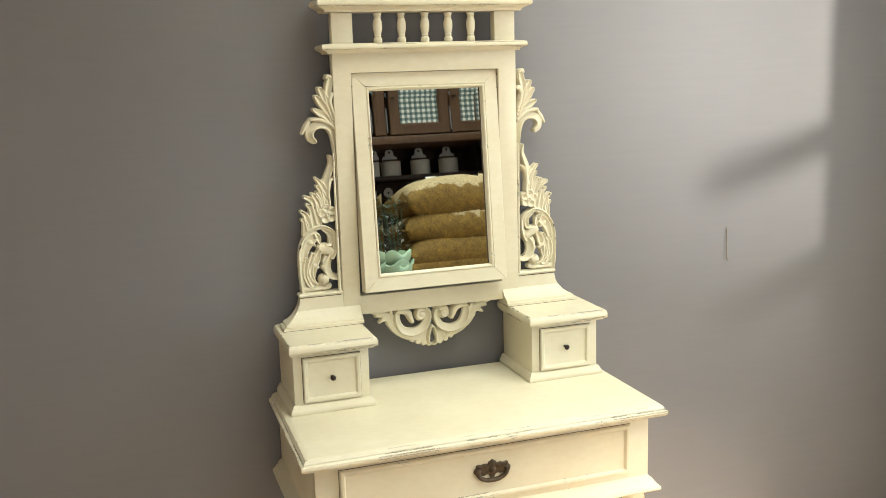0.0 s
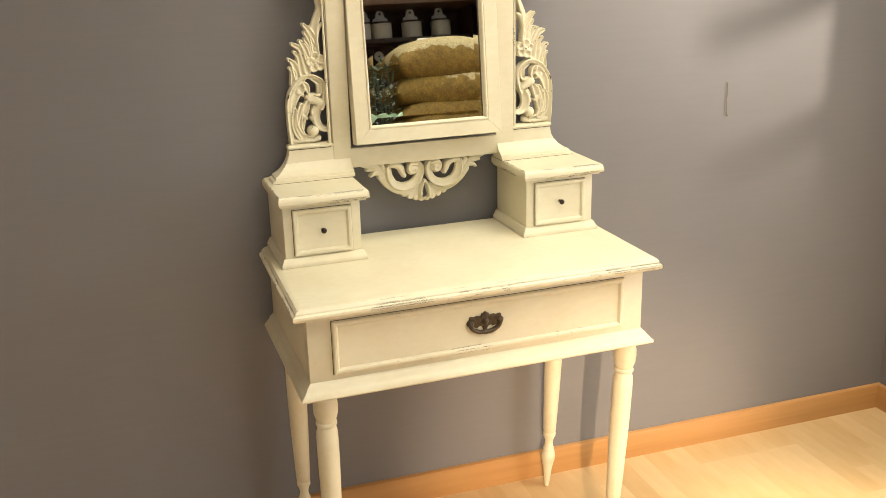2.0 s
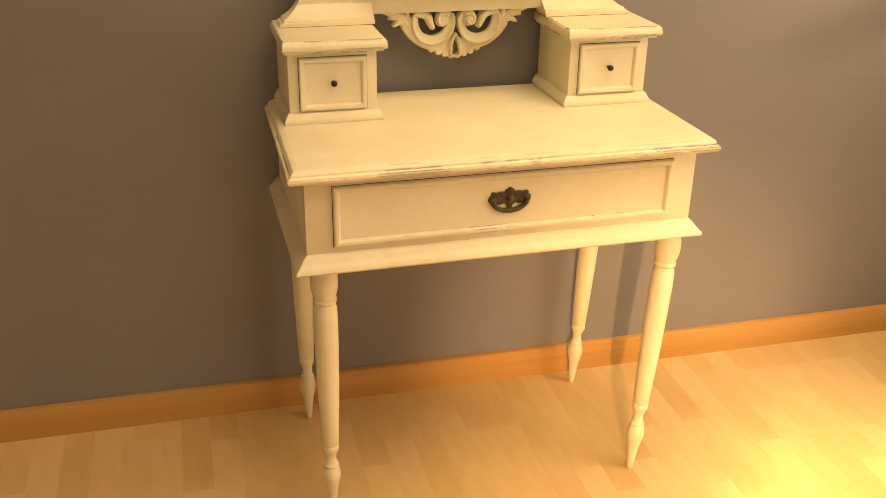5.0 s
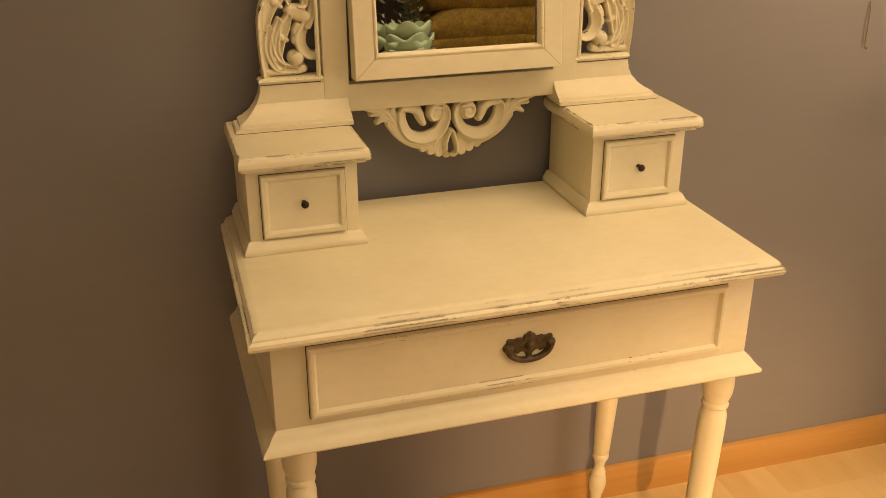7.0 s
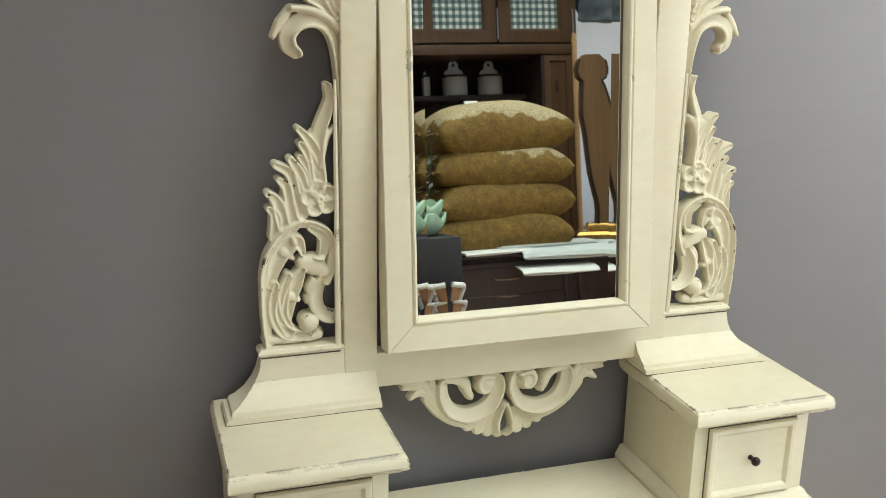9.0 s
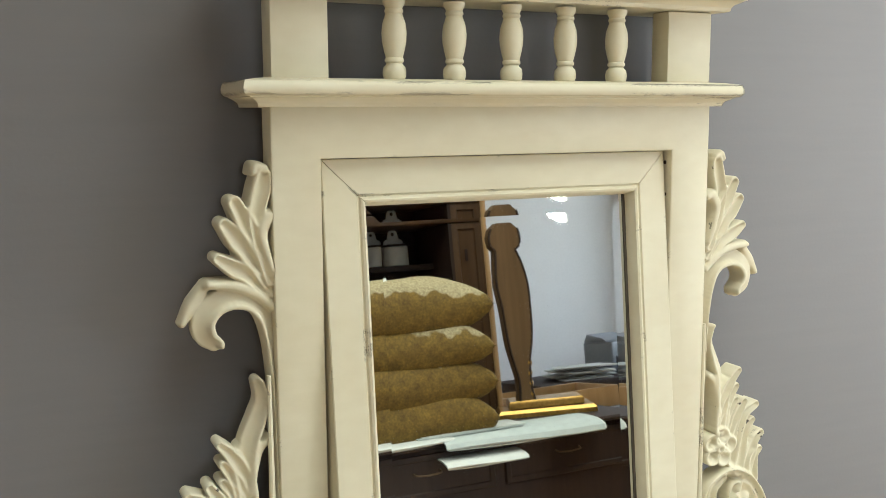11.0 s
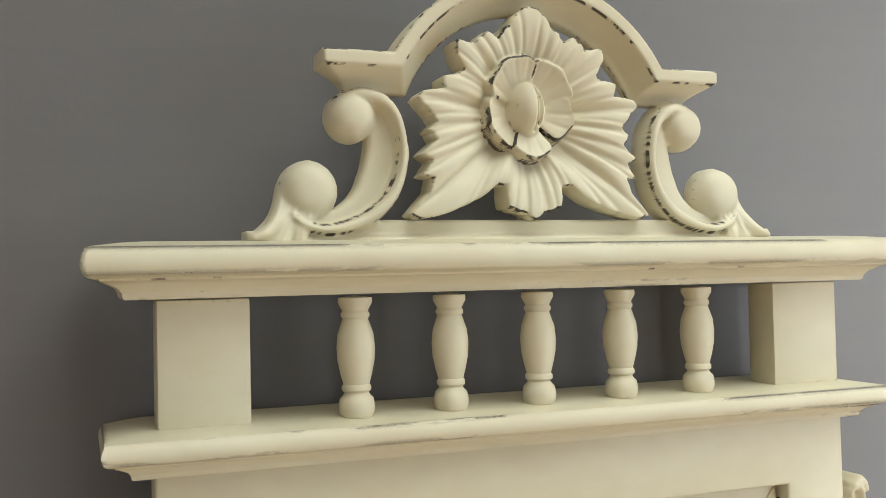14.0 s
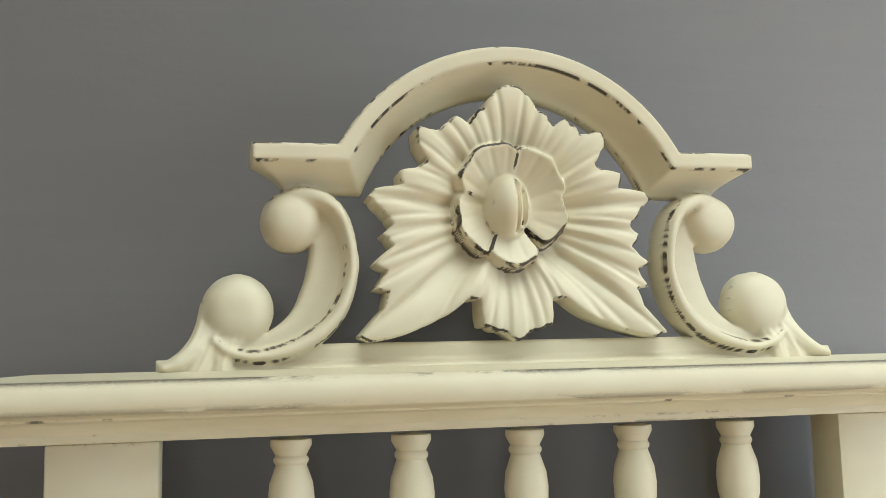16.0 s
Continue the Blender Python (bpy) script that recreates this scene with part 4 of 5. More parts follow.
def velvet(name, low):
    """Gold velvet with a finely figured pile, and the sheen of its upper side painted in paler."""
    m, N, L, P = nodes_of(name)
    info, co, add = N.new("ShaderNodeObjectInfo"), N.new("ShaderNodeTexCoord"), N.new("ShaderNodeVectorMath")
    L.new(co.outputs["Object"], add.inputs[0])
    L.new(info.outputs["Location"], add.inputs[1])
    noises = []
    for scale, detail in ((4.2, 4), (34, 4), (120, 3)):
        n = N.new("ShaderNodeTexNoise")
        n.inputs["Scale"].default_value, n.inputs["Detail"].default_value = scale, detail
        L.new(add.outputs[0], n.inputs["Vector"])
        noises.append(n.outputs[0])
    gold = ramp(N, L, noises[1], [(0.30, (0.135, 0.078, 0.005)), (0.70, (0.235, 0.145, 0.012))]).outputs[0]
    # sheen on the upper side is painted paler by height, with a ragged figured border
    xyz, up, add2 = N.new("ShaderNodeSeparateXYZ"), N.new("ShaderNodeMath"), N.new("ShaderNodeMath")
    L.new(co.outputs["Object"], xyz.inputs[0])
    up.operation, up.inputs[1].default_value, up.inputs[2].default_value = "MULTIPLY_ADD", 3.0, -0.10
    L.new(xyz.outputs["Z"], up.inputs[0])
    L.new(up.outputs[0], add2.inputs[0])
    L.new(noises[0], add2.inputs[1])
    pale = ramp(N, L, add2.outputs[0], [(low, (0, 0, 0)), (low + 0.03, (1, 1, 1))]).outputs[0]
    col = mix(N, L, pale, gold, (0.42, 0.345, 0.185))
    fine = ramp(N, L, noises[2], [(0.35, (0.62, 0.60, 0.55)), (0.65, (1, 1, 1))]).outputs[0]
    L.new(mix(N, L, 1.0, col, fine, "MULTIPLY"), P.inputs["Base Color"])
    P.inputs["Roughness"].default_value = 0.8
    bump(N, L, P, noises[1], 0.5, 0.004)
    return m


def gingham():
    m, N, L, P = nodes_of("blue_gingham_cloth")
    co = N.new("ShaderNodeTexCoord")
    waves = []
    for axis in ("X", "Z"):
        w = N.new("ShaderNodeTexWave")
        w.bands_direction, w.wave_profile = axis, "SIN"
        w.inputs["Scale"].default_value = 10.5
        L.new(co.outputs["Object"], w.inputs["Vector"])
        waves.append(ramp(N, L, w.outputs["Color"], [(0.45, (1, 1, 1)), (0.55, (0.30, 0.38, 0.40))]).outputs[0])
    col = mix(N, L, 1.0, waves[0], waves[1], "MULTIPLY")
    L.new(mix(N, L, 1.0, col, (0.80, 0.83, 0.78), "MULTIPLY"), P.inputs["Base Color"])
    P.inputs["Roughness"].default_value = 0.8
    return m


VELVET, PALE_TOP, GINGHAM = velvet("gold_velvet", 0.70), velvet("gold_velvet_painted_sheen", 0.545), gingham()

# hutch with curtained doors
hutch = thing("china_hutch", "dark walnut hutch with curtained glass doors over an open niche", "hutch", pose(0.88, -2.85, 0))
part("hutch_base", box(-0.56, 0.56, -0.50, 0.0, 0, 0.92, 0.004), DARKWOOD, hutch)
part("back_panel", box(-0.55, 0.55, -0.40, -0.37, 0.92, 2.40), DARKWOOD, hutch)
part("side_panel", box(-0.56, -0.53, -0.40, 0.0, 0.92, 2.40, 0.003), MIDWOOD, hutch)
part("side_panel", box(0.53, 0.56, -0.40, 0.0, 0.92, 2.40, 0.003), MIDWOOD, hutch)
part("shelf_rail", box(-0.53, 0.53, -0.37, 0.008, 1.765, 1.808, 0.004), MIDWOOD, hutch)
part("hutch_top", moulded(-0.56, 0.56, -0.40, 0.0, [(0, 2.40), (0.03, 2.42), (0.05, 2.46), (0.05, 2.48)]), MIDWOOD, hutch)
narrow = part("cupboard_door", fronted(0.40, 0.53, 0.94, 1.762, [(0, -0.02), (0, 0.0), (0.025, 0.004), (0.03, -0.004), (0.035, -0.004)]), MIDWOOD, hutch)
part("keyhole_plate", box(0.448, 0.462, 0.0035, 0.007, 1.60, 1.65, 0.002), DARKWOOD, narrow)
part("niche_post", box(0.385, 0.40, -0.36, 0.0, 0.92, 1.765), DARKWOOD, hutch)
for cx in (-0.355, 0.012, 0.366):
    d = part("hutch_door", fronted(-0.172, 0.172, 1.815, 2.385, [(0, -0.02), (0, 0.0), (0.004, 0.003), (0.052, 0.003), (0.062, -0.008), (0.062, -0.02)], False), MIDWOOD, hutch, "", 35, pose(cx, 0, 0))
    fold = loft([[(-0.112 + 0.224 * k / 36, -0.014 + 0.003 * math.sin(k * 1.1) * (0.5 + 0.5 * j), 1.86 + 0.475 * j) for k in range(37)] for j in (0, 0.5, 1)], False, False)
    part("curtain", fold, GINGHAM, d, "blue and white checked curtain", 60)
    part("hinge", tube([(0.176, 0.006, 1.83), (0.176, 0.006, 1.96)], 0.004, 8), GREYPLASTIC, d)
    part("door_knob", lathe([(0.0, 0), (0.007, 0.001), (0.006, 0.012), (0.012, 0.018), (0.010, 0.026), (0, 0.028)], 14), DARKWOOD, d, "", 40, pose(-0.15, 0.003, 2.02, -90, 0, 0))


def salt_box():
    t = thing("salt_box", "cream enamel salt box with a scalloped back plate", "salt box", pose(0.77, -3.09, 1.612), "salt boxes in the niche")
    half = [(-0.056, -0.012)] + [(-0.056 * math.cos(q), 0.062 * math.sin(q) ** 0.8 - 0.008) for q in [math.pi * k / 18 for k in range(1, 18)]] + [(0.056, -0.012)]
    part("body", loft([[(x * g, y * g, z) for x, y in half] for z, g in ((0.0, 0.96), (0.003, 1.0), (0.078, 1.0), (0.082, 0.97))]), ENAMEL, t, "", 40)
    r = Relief(-0.06, 0.06, 0.0, 0.165, 0.003)
    r.block(-45, 45, 5, 100, 0.004)
    r.stroke([(0, 100), (0, 135)], [30, 22], 0.004, 0.002)
    r.ball(-28, 100, 16, 0.004, 0.001), r.ball(28, 100, 16, 0.004, 0.001)
    r.S = np.maximum(r.S, 0.008 - np.hypot(r.X, r.Z - 0.138))
    finish("back_plate", r.mesh("back_plate", 0.0, 0.001), ENAMEL, t, "", 40, pose(0, -0.015, 0, 0, 0, 180))
    part("lid", moulded(-0.054, 0.054, 0.055, -0.01, [(0, 0.082), (0.004, 0.083), (0.004, 0.089), (0, 0.091)]), DARKWOOD, t, "dark wooden lid")
    return t


sb = salt_box()
for x in (0.945, 1.115):
    copy_thing(sb, pose(x, -3.09, 1.612))
niche = thing("niche_shelf", "dark wooden shelf inside the hutch niche", "shelf", pose(0.83, -3.22, 1.585))
part("board", box(-0.42, 0.43, 0.0, 0.20, 0, 0.024, 0.002), DARKWOOD, niche)

plate = thing("enamel_dial", "small white round dial hung in the dark niche", "dial", pose(0.775, -3.215, 1.53, 90, 0, 180))
part("disc", lathe([(0.0, -0.004), (0.026, -0.004), (0.028, 0), (0.026, 0.005), (0.020, 0.004), (0.0, 0.004)], 28), ENAMEL, plate)
part("hub", lathe([(0.0, 0.004), (0.006, 0.004), (0.005, 0.008), (0, 0.009)], 12), INK, plate)

# table with the cushions
side_table = thing("sideboard", "dark brown sideboard stacked with cushions and papers", "sideboard", pose(1.14, -2.50, 0))
part("body", box(-0.60, 0.56, -0.24, 0.20, 0.06, 0.945, 0.004), DARKWOOD, side_table)
part("sideboard_top", moulded(-0.62, 0.58, -0.25, 0.22, [(0, 0.945), (0.012, 0.95), (0.014, 0.958), (0.01, 0.966), (0, 0.968)], (1, -1, 1)), DARKWOOD, side_table)
part("foot", box(-0.58, -0.50, -0.22, 0.18, 0, 0.06), DARKWOOD, side_table)
part("foot", box(0.46, 0.54, -0.22, 0.18, 0, 0.06), DARKWOOD, side_table)
for cx in (-0.30, 0.26):
    d = part("sideboard_drawer", fronted(cx - 0.26, cx + 0.26, 0.78, 0.93, [(0, 0.19), (0, 0.206), (0.004, 0.21), (0.02, 0.21), (0.024, 0.206), (0.03, 0.206)]), DARKWOOD, side_table)
    part("drawer_handle", tube([(cx - 0.05, 0.208, 0.87), (cx - 0.045, 0.225, 0.865), (cx, 0.232, 0.862), (cx + 0.045, 0.225, 0.865), (cx + 0.05, 0.208, 0.87)], 0.003, 8), TAN, d, "thin dull brass handle")


def cushion(cx, cz, hw, hd, hh, seed, turn, taper, cloth):
    r = random.Random(seed)
    n, m = 40, 20
    bm = bmesh.new()
    grid = {}
    for sgn in (1, -1):
        for i in range(n + 1):
            for j in range(m + 1):
                u, v = 2 * i / n - 1, 2 * j / m - 1
                rim = i in (0, n) or j in (0, m)
                if sgn < 0 and rim:
                    grid[sgn, i, j] = grid[1, i, j]
                    continue
                x = hw * u * (1 - 0.09 * (1 - v ** 4) * u ** 2)
                y = hd * v * (1 - 0.10 * (1 - u * u) * v ** 2)
                z = sgn * (hh * max(0, (1 - abs(u) ** taper)) ** 0.52 * max(0, (1 - abs(v) ** 4.0)) ** 0.55 + 0.015 * max(0, 1 - abs(u) ** 30) * max(0, 1 - abs(v) ** 20))
                z += 0.006 * math.sin(5 * u + seed) * math.cos(4 * v + 2 * seed) - 0.012 * abs(u) ** 3
                grid[sgn, i, j] = bm.verts.new((x, y, z))
    for sgn in (1, -1):
        for i in range(n):
            for j in range(m):
                q = [grid[sgn, i, j], grid[sgn, i + 1, j], grid[sgn, i + 1, j + 1], grid[sgn, i, j + 1]]
                bm.faces.new(q if sgn > 0 else q[::-1])
    t = thing("cushion", "gold velvet cushion with damask patches and sheen painted on top, in a stack", "cushion", pose(cx, -2.50, cz, 0, 0, turn), "stacked gold cushions")
    part("cover", bm, cloth, t, "", 70)
    part("piping", tube([(-hw * 0.99, -hd * 0.9, -0.01), (-hw * 0.94, 0, -0.012), (-hw * 0.99, hd * 0.9, -0.01)], 0.006, 8), VELVET, t)


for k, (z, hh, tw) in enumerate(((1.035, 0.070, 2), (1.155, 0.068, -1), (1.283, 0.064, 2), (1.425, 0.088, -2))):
    cushion(0.862 + 0.004 * k, z, 0.285, 0.225, hh + 0.012, 3 + k, tw, 2.3 if k == 3 else 3.4, PALE_TOP if k > 1 else VELVET)
for x, y, turn, lean in ((0.80, -2.47, 12, 30), (0.89, -2.44, -6, 14)):
    note = thing("price_note", "small folded white price note lying on the top cushion", "note", pose(x, y, 1.523, 0, 0, turn), "price notes")
    part("flap", box(-0.026, 0.026, -0.038, 0.0, 0, 0.002), PAPER, note)
    part("flap", box(-0.026, 0.026, -0.038, 0.0, 0, 0.002), PAPER, note, "", 35, pose(0, 0, 0.002, -lean, 0, 0))


def sheet(cx, cy, z, w, d, turn, mat, label, tilt=0):
    t = thing("paper_sheets", label, "paper", pose(cx, cy, z, tilt, 0, turn))
    part("sheet", box(-w / 2, w / 2, -d / 2, d / 2, 0, 0.004), mat, t)
    part("sheet", box(-w / 2 + 0.02, w / 2 + 0.015, -d / 2 - 0.01, d / 2 - 0.012, 0.0045, 0.007), PAPER, t)


def drooping(x, y, z, w, back, over, drop, turn, mat, label):
    """A sheaf that lies back over its support and droops over the edge, its front corner curling."""
    t = thing("paper_sheets", label, "paper", pose(x, y, z, 0, 0, turn))
    for k, m in enumerate((mat, PAPER)):
        rings = []
        for i in range(17):
            u = i / 16 - 0.5
            sag = drop * (1 + 0.12 * math.sin(5 * u + 2 * k))
            line = [(-back, 0.0), (-back * 0.4, 0.001), (0.0, 0.0), (over * 0.5, -0.18 * sag), (over * 0.9, -0.55 * sag), (over, -sag)]
            top = [((u + 0.02 * k) * w, q - 0.012 * k, h + 0.0045 * (1 - k) + 0.0035) for q, h in line]
            low = [(px, q - 0.002, h - 0.0035) for px, q, h in reversed(top)]
            rings.append(top + low)
        part("sheet", loft(rings), m, t, "", 40)


drooping(1.20, -2.28, 0.969, 0.60, 0.13, 0.085, 0.036, 6, BLUEPAPER, "pale blue printed folder drooping over the sideboard edge")
drooping(0.80, -2.27, 0.969, 0.28, 0.10, 0.03, 0.008, -8, PAPER, "loose white sheets beside the cushions")
drooping(1.03, -2.27, 0.900, 0.30, 0.03, 0.09, 0.022, 4, PAPER, "white sheets sticking out of the sideboard front")
sheet(1.02, -2.36, 0.9785, 0.40, 0.16, 3, BLUEPAPER, "pale blue printed sheets under the cushions")

# dark pedestal with the green dish, plant behind
ped = thing("display_pedestal", "dark grey display pedestal with a thick top", "pedestal", pose(0.52, -2.16, 0))
part("column", box(-0.13, 0.02, -0.12, 0.11, 0, 0.90, 0.003), INK, ped)
part("slab", box(-0.18, 0.06, -0.15, 0.14, 0.90, 1.055, 0.004), INK, ped)


def green_dish():
    t = thing("leaf_dishes", "two nested mint green ceramic dishes with pointed leaf rims", "dish", pose(0.47, -2.17, 1.056))
    for z0, a, big in ((0.0, 0.0, 1.0), (0.045, 0.5, 0.92)):
        rings = []
        for k in range(9):
            f = k / 8
            ring = []
            for i in range(60):
                th = 2 * math.pi * i / 60
                tip = abs(math.cos(2.5 * th)) ** 1.5
                r = big * (0.045 + 0.052 * math.sin(1.75 * f) + 0.012 * f * f * tip)
                ring.append((r * math.cos(th + a), 0.8 * r * math.sin(th + a), z0 + 0.052 * f ** 1.4 + 0.026 * f ** 3 * tip))
            rings.append(ring)
        inner = [[(x * 0.94, y * 0.94, z + 0.003) for x, y, z in ring] for ring in rings[::-1]]
        part("dish", loft(rings + inner), MINT, t, "", 60)


green_dish()


def plant():
    t = thing("flower_pot", "small pot of dusty green leaves and white flowers", "plant", pose(0.56, -2.40, 0.968))
    part("pot", lathe([(0.0, 0), (0.045, 0), (0.055, 0.09), (0.060, 0.10), (0.052, 0.10), (0.0, 0.085)], 20), INK, t)
    r = random.Random(11)
    bm, fl = bmesh.new(), bmesh.new()
    for k in range(260):
        a, h = r.uniform(0, 6.28), r.uniform(0.10, 0.46)
        rad = 0.02 + 0.055 * r.random() + 0.02 * math.sin(h * 12)
        c = Vector((rad * math.cos(a), rad * math.sin(a), h))
        d = Vector((math.cos(a + r.uniform(-1, 1)), math.sin(a + r.uniform(-1, 1)), r.uniform(-0.2, 0.9))).normalized() * r.uniform(0.018, 0.034)
        s = d.cross(Vector((0, 0, 1))).normalized() * r.uniform(0.006, 0.011)
        dst = fl if r.random() < 0.22 else bm
        v = [dst.verts.new(p) for p in (c, c + d * 0.5 + s, c + d, c + d * 0.5 - s)]
        dst.faces.new(v)
    for k in range(9):
        a = k * 0.7
        st = tube([(0.01 * math.cos(a), 0.01 * math.sin(a), 0.09), (0.03 * math.cos(a), 0.03 * math.sin(a), 0.25), (0.05 * math.cos(a), 0.05 * math.sin(a), 0.42)], 0.002, 5, 4)
        part("stem", st, LEAFGREEN, t)
    tagged(part("leaves", bm, LEAFGREEN, t), "", "", "", "stuff")
    tagged(part("blossoms", fl, PETAL, t), "", "", "", "stuff")


plant()
stool = thing("display_stool", "low dark stool in front of the pedestal", "stool", pose(0.46, -1.98, 0))
part("seat", box(-0.10, 0.10, -0.035, 0.06, 0.79, 0.815, 0.004), INK, stool)
for x in (-0.085, 0.085):
    part("leg", box(x - 0.012, x + 0.012, -0.03, 0.05, 0, 0.79), INK, stool)


def folded_card(x, turn):
    t = thing("gift_card", "folded brown card with jagged white edges", "card", pose(x, -1.97, 0.816, 0, 0, turn), "folded gift cards")
    for s in (-1, 1):
        part("leaf", loft([[(s * 0.002, 0.0, 0.0), (s * 0.030, 0.02, 0.004), (s * 0.052, 0.0, 0.075), (s * 0.012, -0.012, 0.085)], [(s * 0.002, 0.003, 0.0), (s * 0.030, 0.023, 0.004), (s * 0.052, 0.003, 0.075), (s * 0.012, -0.009, 0.085)]]), KRAFT, t)
        part("border", tube([(s * 0.031, 0.022, 0.004), (s * 0.042, 0.013, 0.04), (s * 0.053, 0.001, 0.076), (s * 0.033, -0.006, 0.082), (s * 0.012, -0.011, 0.086)], 0.0095, 8), PAPER, t, "white torn border")


folded_card(0.41, 170)
folded_card(0.51, 185)

# pole and gilded column lamp on the sideboard
pole = thing("wooden_pole", "pale wooden pole leaning beside the hutch", "pole", pose(1.375, -2.74, 0))
part("shaft", lathe([(0.0, 0), (0.011, 0), (0.011, 1.82), (0.008, 1.84), (0, 1.84)], 12), PALEWOOD, pole)

lamp = thing("column_lamp", "tan wooden column with gilt edge on a gilt stepped base", "column", pose(1.50, -2.56, 0.969, 0, 0, 24))
part("base_step", moulded(-0.20, 0.16, -0.10, 0.10, [(0, 0), (0.01, 0.002), (0.01, 0.018), (0.004, 0.026), (0, 0.030)], (1, -1, 1)), GILT, lamp)
part("base_step", moulded(-0.16, 0.12, -0.08, 0.075, [(0, 0.030), (0.006, 0.034), (0.006, 0.052), (0, 0.062)], (1, -1, 1)), GILT, lamp)
UNTURN = pose(0, 0, 0, 0, 0, -24)
shape = [(-0.108, 0.030, 0.062), (-0.110, 0.024, 0.10), (-0.112, 0.024, 0.15), (-0.118, 0.034, 0.215), (-0.118, 0.046, 0.27), (-0.117, 0.054, 0.33), (-0.120, 0.060, 0.43), (-0.128, 0.066, 0.51), (-0.134, 0.058, 0.58), (-0.142, 0.046, 0.635), (-0.146, 0.042, 0.65), (-0.144, 0.060, 0.665), (-0.144, 0.066, 0.70), (-0.142, 0.056, 0.735), (-0.140, 0.030, 0.757)]
part("shaft", loft([[(c - w, -0.022, z), (c + w, -0.022, z), (c + w + 0.003, 0.0, z), (c + w, 0.022, z), (c - w, 0.022, z), (c - w - 0.003, 0.0, z)] for c, w, z in shape]), TAN, lamp, "", 30, UNTURN)
for s in (-1, 1):
    part("edge_moulding", tube([(c + s * (w + 0.002), 0.021, z) for c, w, z in shape[:-1]], 0.005, 8, 3), DARKWOOD, lamp, "dark carved edge strip", 35, UNTURN)
for k, (c, w, z) in enumerate(((-0.110, 0.026, 0.085), (-0.111, 0.026, 0.125), (-0.113, 0.027, 0.165), (-0.117, 0.034, 0.205))):
    part("gilt_knop", lathe([(0.0, -0.016), (0.010, -0.012), (0.014, 0.0), (0.010, 0.012), (0.0, 0.016)], 12), GILT, lamp, "small gilt knop", 50, UNTURN @ pose(c + w, 0.012, z))

# grey-blue cloth hanging beside the hutch
CLOTH = plain("grey_blue_cloth", (0.20, 0.25, 0.30), 0.85, 0, 0.45, 14, 0.004)
bundle = thing("hanging_cloth", "crumpled grey-blue cloth hanging beside the hutch", "cloth", pose(1.66, -3.0, 1.93) @ Matrix.Diagonal((1, 1, 0.70, 1)))
rng2 = random.Random(4)
rings = []
for j in range(15):
    f = j / 14
    rings.append([((0.10 + 0.05 * math.sin(3.3 * f + 0.5) + 0.018 * math.sin(5 * th + 9 * f) + rng2.uniform(-0.008, 0.008)) * math.cos(th), (0.05 + 0.02 * math.sin(4 * th + 5 * f)) * math.sin(th), 0.66 * f) for th in [2 * math.pi * i / 36 for i in range(36)]])
part("drape", loft(rings), CLOTH, bundle, "", 60)
part("hanger", tube([(0, 0, 0.64), (0.0, 0.0, 0.70), (-0.02, 0, 0.72), (-0.10, 0, 0.725), (-0.225, 0, 0.725)], 0.005, 8), GREYPLASTIC, bundle)

# wooden tray on a side table, desk with printer, all in the far corner
stand2 = thing("side_table", "small grey side table under a wooden tray", "side table", pose(2.00, -3.45, 0))
part("tabletop", box(-0.36, 0.36, -0.22, 0.22, 0.82, 0.85, 0.004), GREYPLASTIC, stand2)
for x in (-0.32, 0.32):
    for y in (-0.18, 0.18):
        part("leg", box(x - 0.02, x + 0.02, y - 0.02, y + 0.02, 0, 0.82), GREYPLASTIC, stand2)
tray = thing("wooden_tray", "open pale wooden tray on the side table", "tray", pose(2.00, -3.43, 0.851, 0, 0, -4))
for x0, x1, y0, y1 in ((-0.30, 0.30, 0.16, 0.18), (-0.30, 0.30, -0.18, -0.16), (-0.30, -0.28, -0.16, 0.16), (0.28, 0.30, -0.16, 0.16)):
    part("tray_side", box(x0, x1, y0, y1, 0, 0.10, 0.003), PALEWOOD, tray)
part("tray_bottom", box(-0.28, 0.28, -0.16, 0.16, 0, 0.012), MIDWOOD, tray)

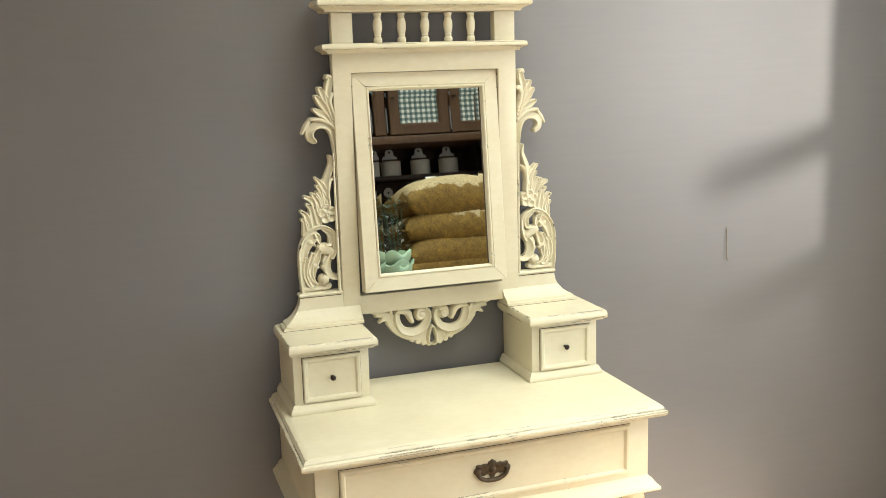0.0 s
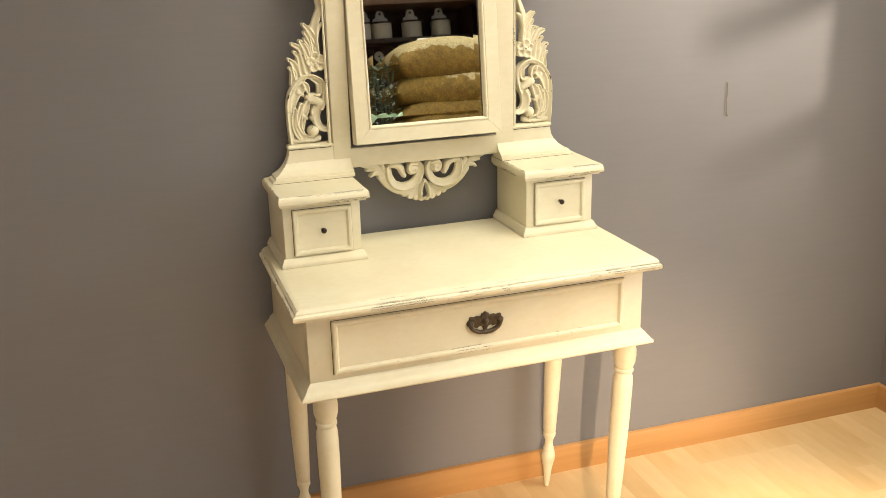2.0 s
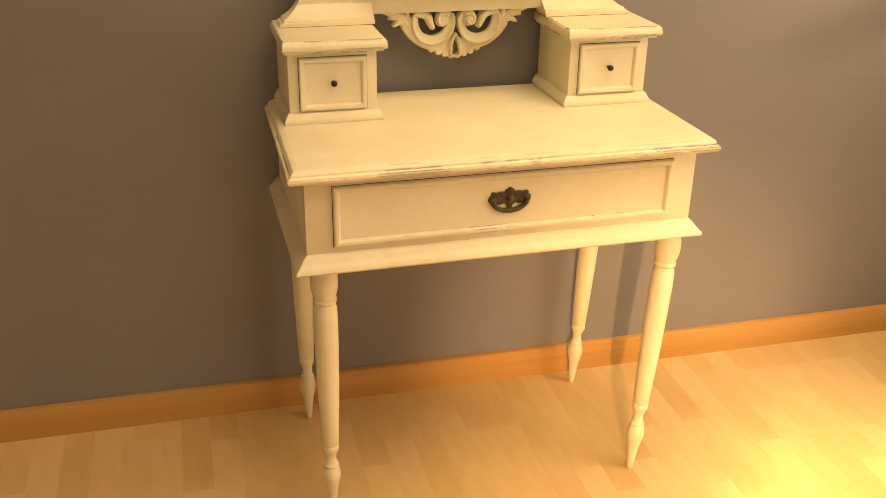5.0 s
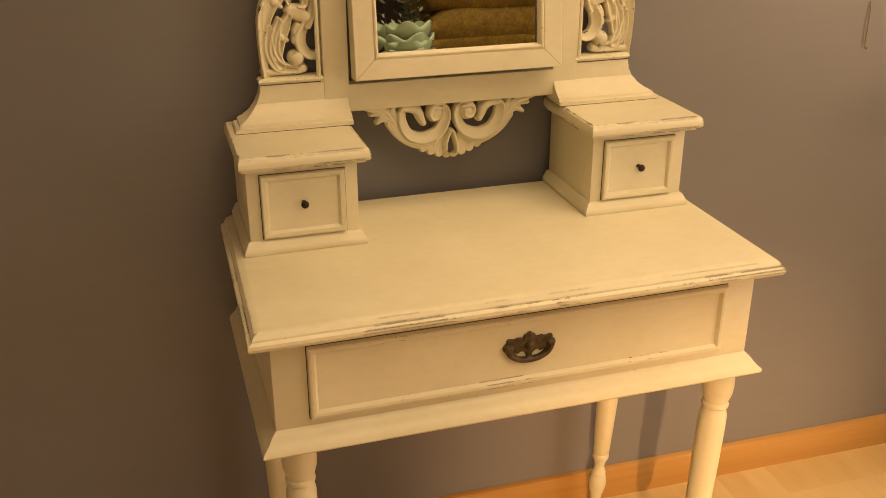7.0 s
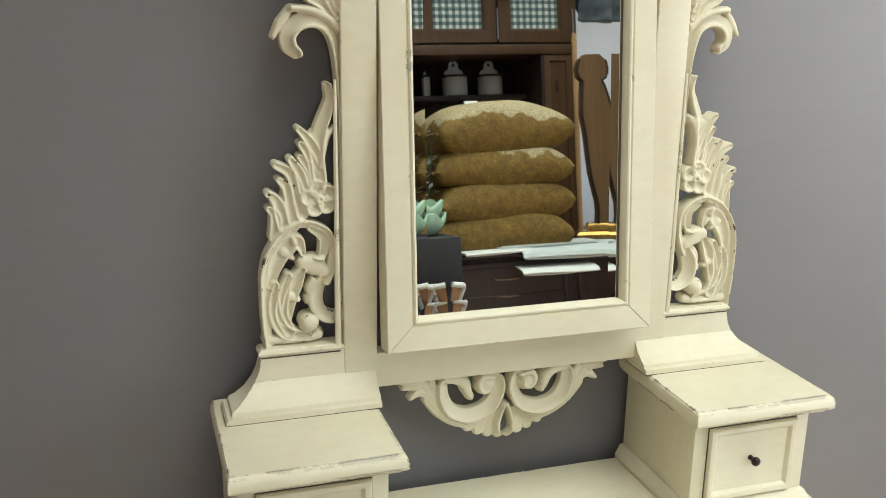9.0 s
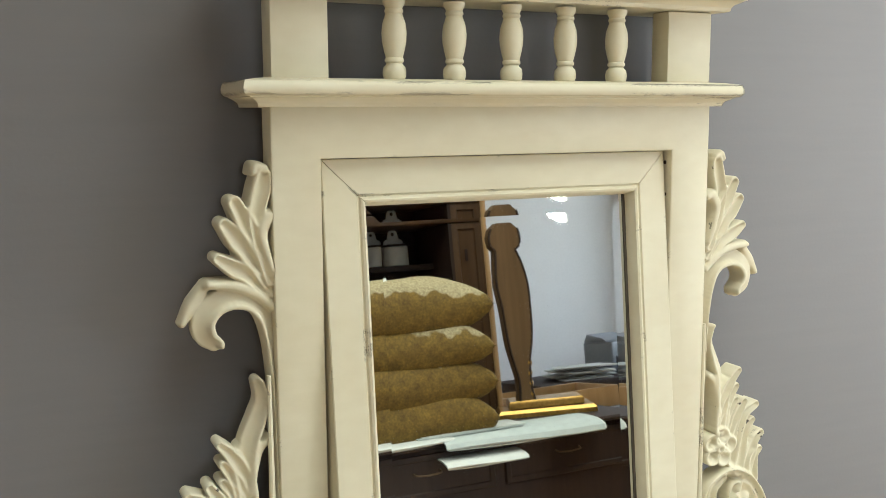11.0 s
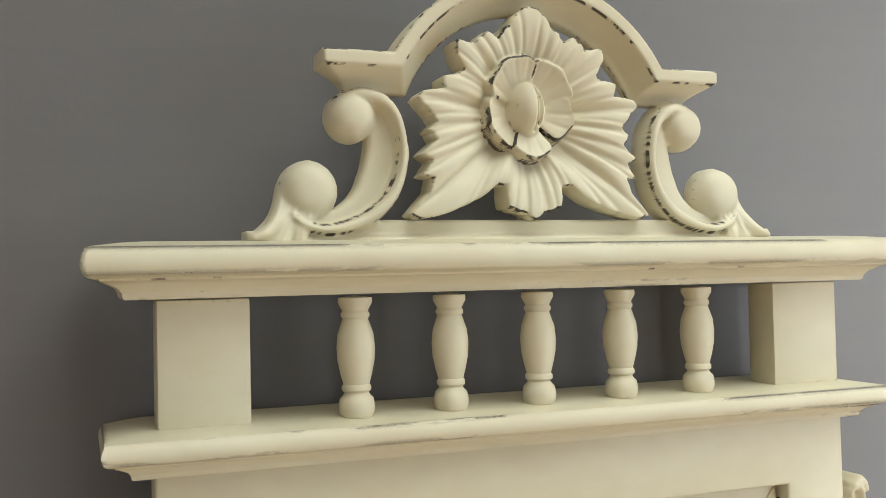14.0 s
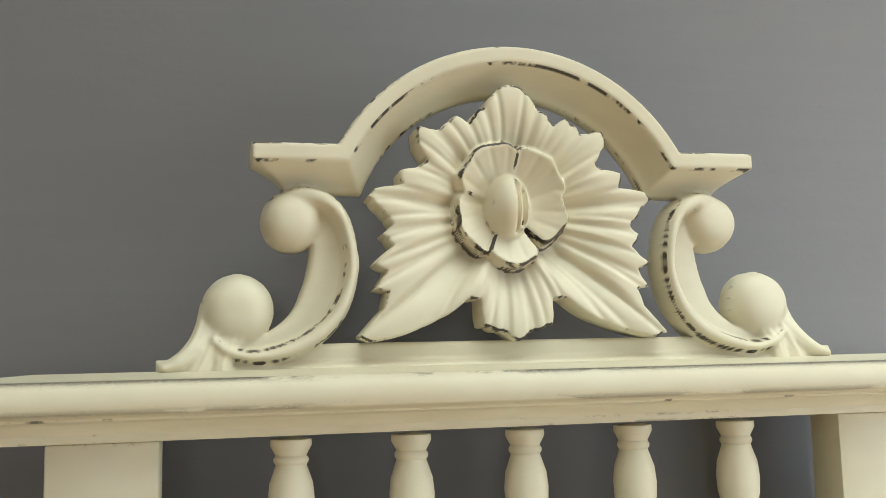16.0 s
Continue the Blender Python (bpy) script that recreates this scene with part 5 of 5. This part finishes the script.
desk = thing("office_desk", "dark brown office desk against a white wall", "desk", pose(3.45, -5.05, 0))
part("desktop", box(-0.75, 0.75, -0.35, 0.40, 0.79, 0.83, 0.004), DARKWOOD, desk)
part("front_panel", box(-0.70, 0.30, 0.30, 0.33, 0.30, 0.79), DARKWOOD, desk)
for x in (-0.70, 0.30, 0.70):
    part("desk_leg", box(x - 0.03, x + 0.03, -0.32, 0.36, 0, 0.79, 0.003), DARKWOOD, desk)
printer = thing("printer", "grey office printer with an open paper tray on the desk", "printer", pose(3.52, -5.06, 0.831, 0, 0, -12) @ Matrix.Diagonal((0.82, 0.82, 0.9, 1)))
part("body", box(-0.20, 0.20, -0.18, 0.16, 0, 0.24, 0.02, 3), GREYPLASTIC, printer)
part("cover", loft([[(-0.19, -0.17, 0.24), (0.19, -0.17, 0.24), (0.19, 0.10, 0.245), (-0.19, 0.10, 0.245)], [(-0.16, -0.16, 0.30), (0.16, -0.16, 0.30), (0.16, 0.02, 0.27), (-0.16, 0.02, 0.27)]]), GREYPLASTIC, printer)
part("paper_slot", box(-0.15, 0.13, 0.155, 0.166, 0.05, 0.13), BLACKPLASTIC, printer)
part("output_tray", box(-0.14, 0.12, 0.16, 0.26, 0.03, 0.042, 0.003), BLACKPLASTIC, printer)
t = thing("desk_papers", "pile of white papers spread on the desk", "paper", pose(3.14, -4.92, 0.831, 0, 0, 15))
for k in range(8):
    part("sheet", box(-0.17, 0.17, -0.12, 0.12, 0.011 * k, 0.011 * k + 0.007), PAPER, t, "", 35, pose(0.07 * math.sin(2.3 * k), 0.05 * math.cos(1.7 * k), 0, 0, 0, 30 * math.sin(3.1 * k)))
t = thing("keyboard", "black keyboard lying at the desk edge", "keyboard", pose(3.62, -4.76, 0.831, 0, 0, -5))
part("case", box(-0.22, 0.22, -0.07, 0.07, 0, 0.025, 0.006), BLACKPLASTIC, t)
for r in range(4):
    part("key_row", box(-0.20, 0.20, -0.055 + 0.03 * r, -0.032 + 0.03 * r, 0.025, 0.031, 0.002), INK, t)
t = thing("pen_pot", "white pen pot with yellow markers on the desk", "pen pot", pose(3.68, -4.80, 0.831))
part("pot", lathe([(0, 0), (0.048, 0), (0.052, 0.17), (0.047, 0.17), (0.043, 0.01), (0, 0.01)], 20), ENAMEL, t)
for k, (dx, h, mat) in enumerate(((-0.02, 0.46, YELLOW), (0.015, 0.40, GREYPLASTIC), (0.0, 0.25, YELLOW))):
    part("marker", lathe([(0, 0.012), (0.014, 0.012), (0.014, h), (0.008, h + 0.02), (0, h + 0.02)], 10), mat, t, "", 40, pose(dx, 0.01 * k, 0))
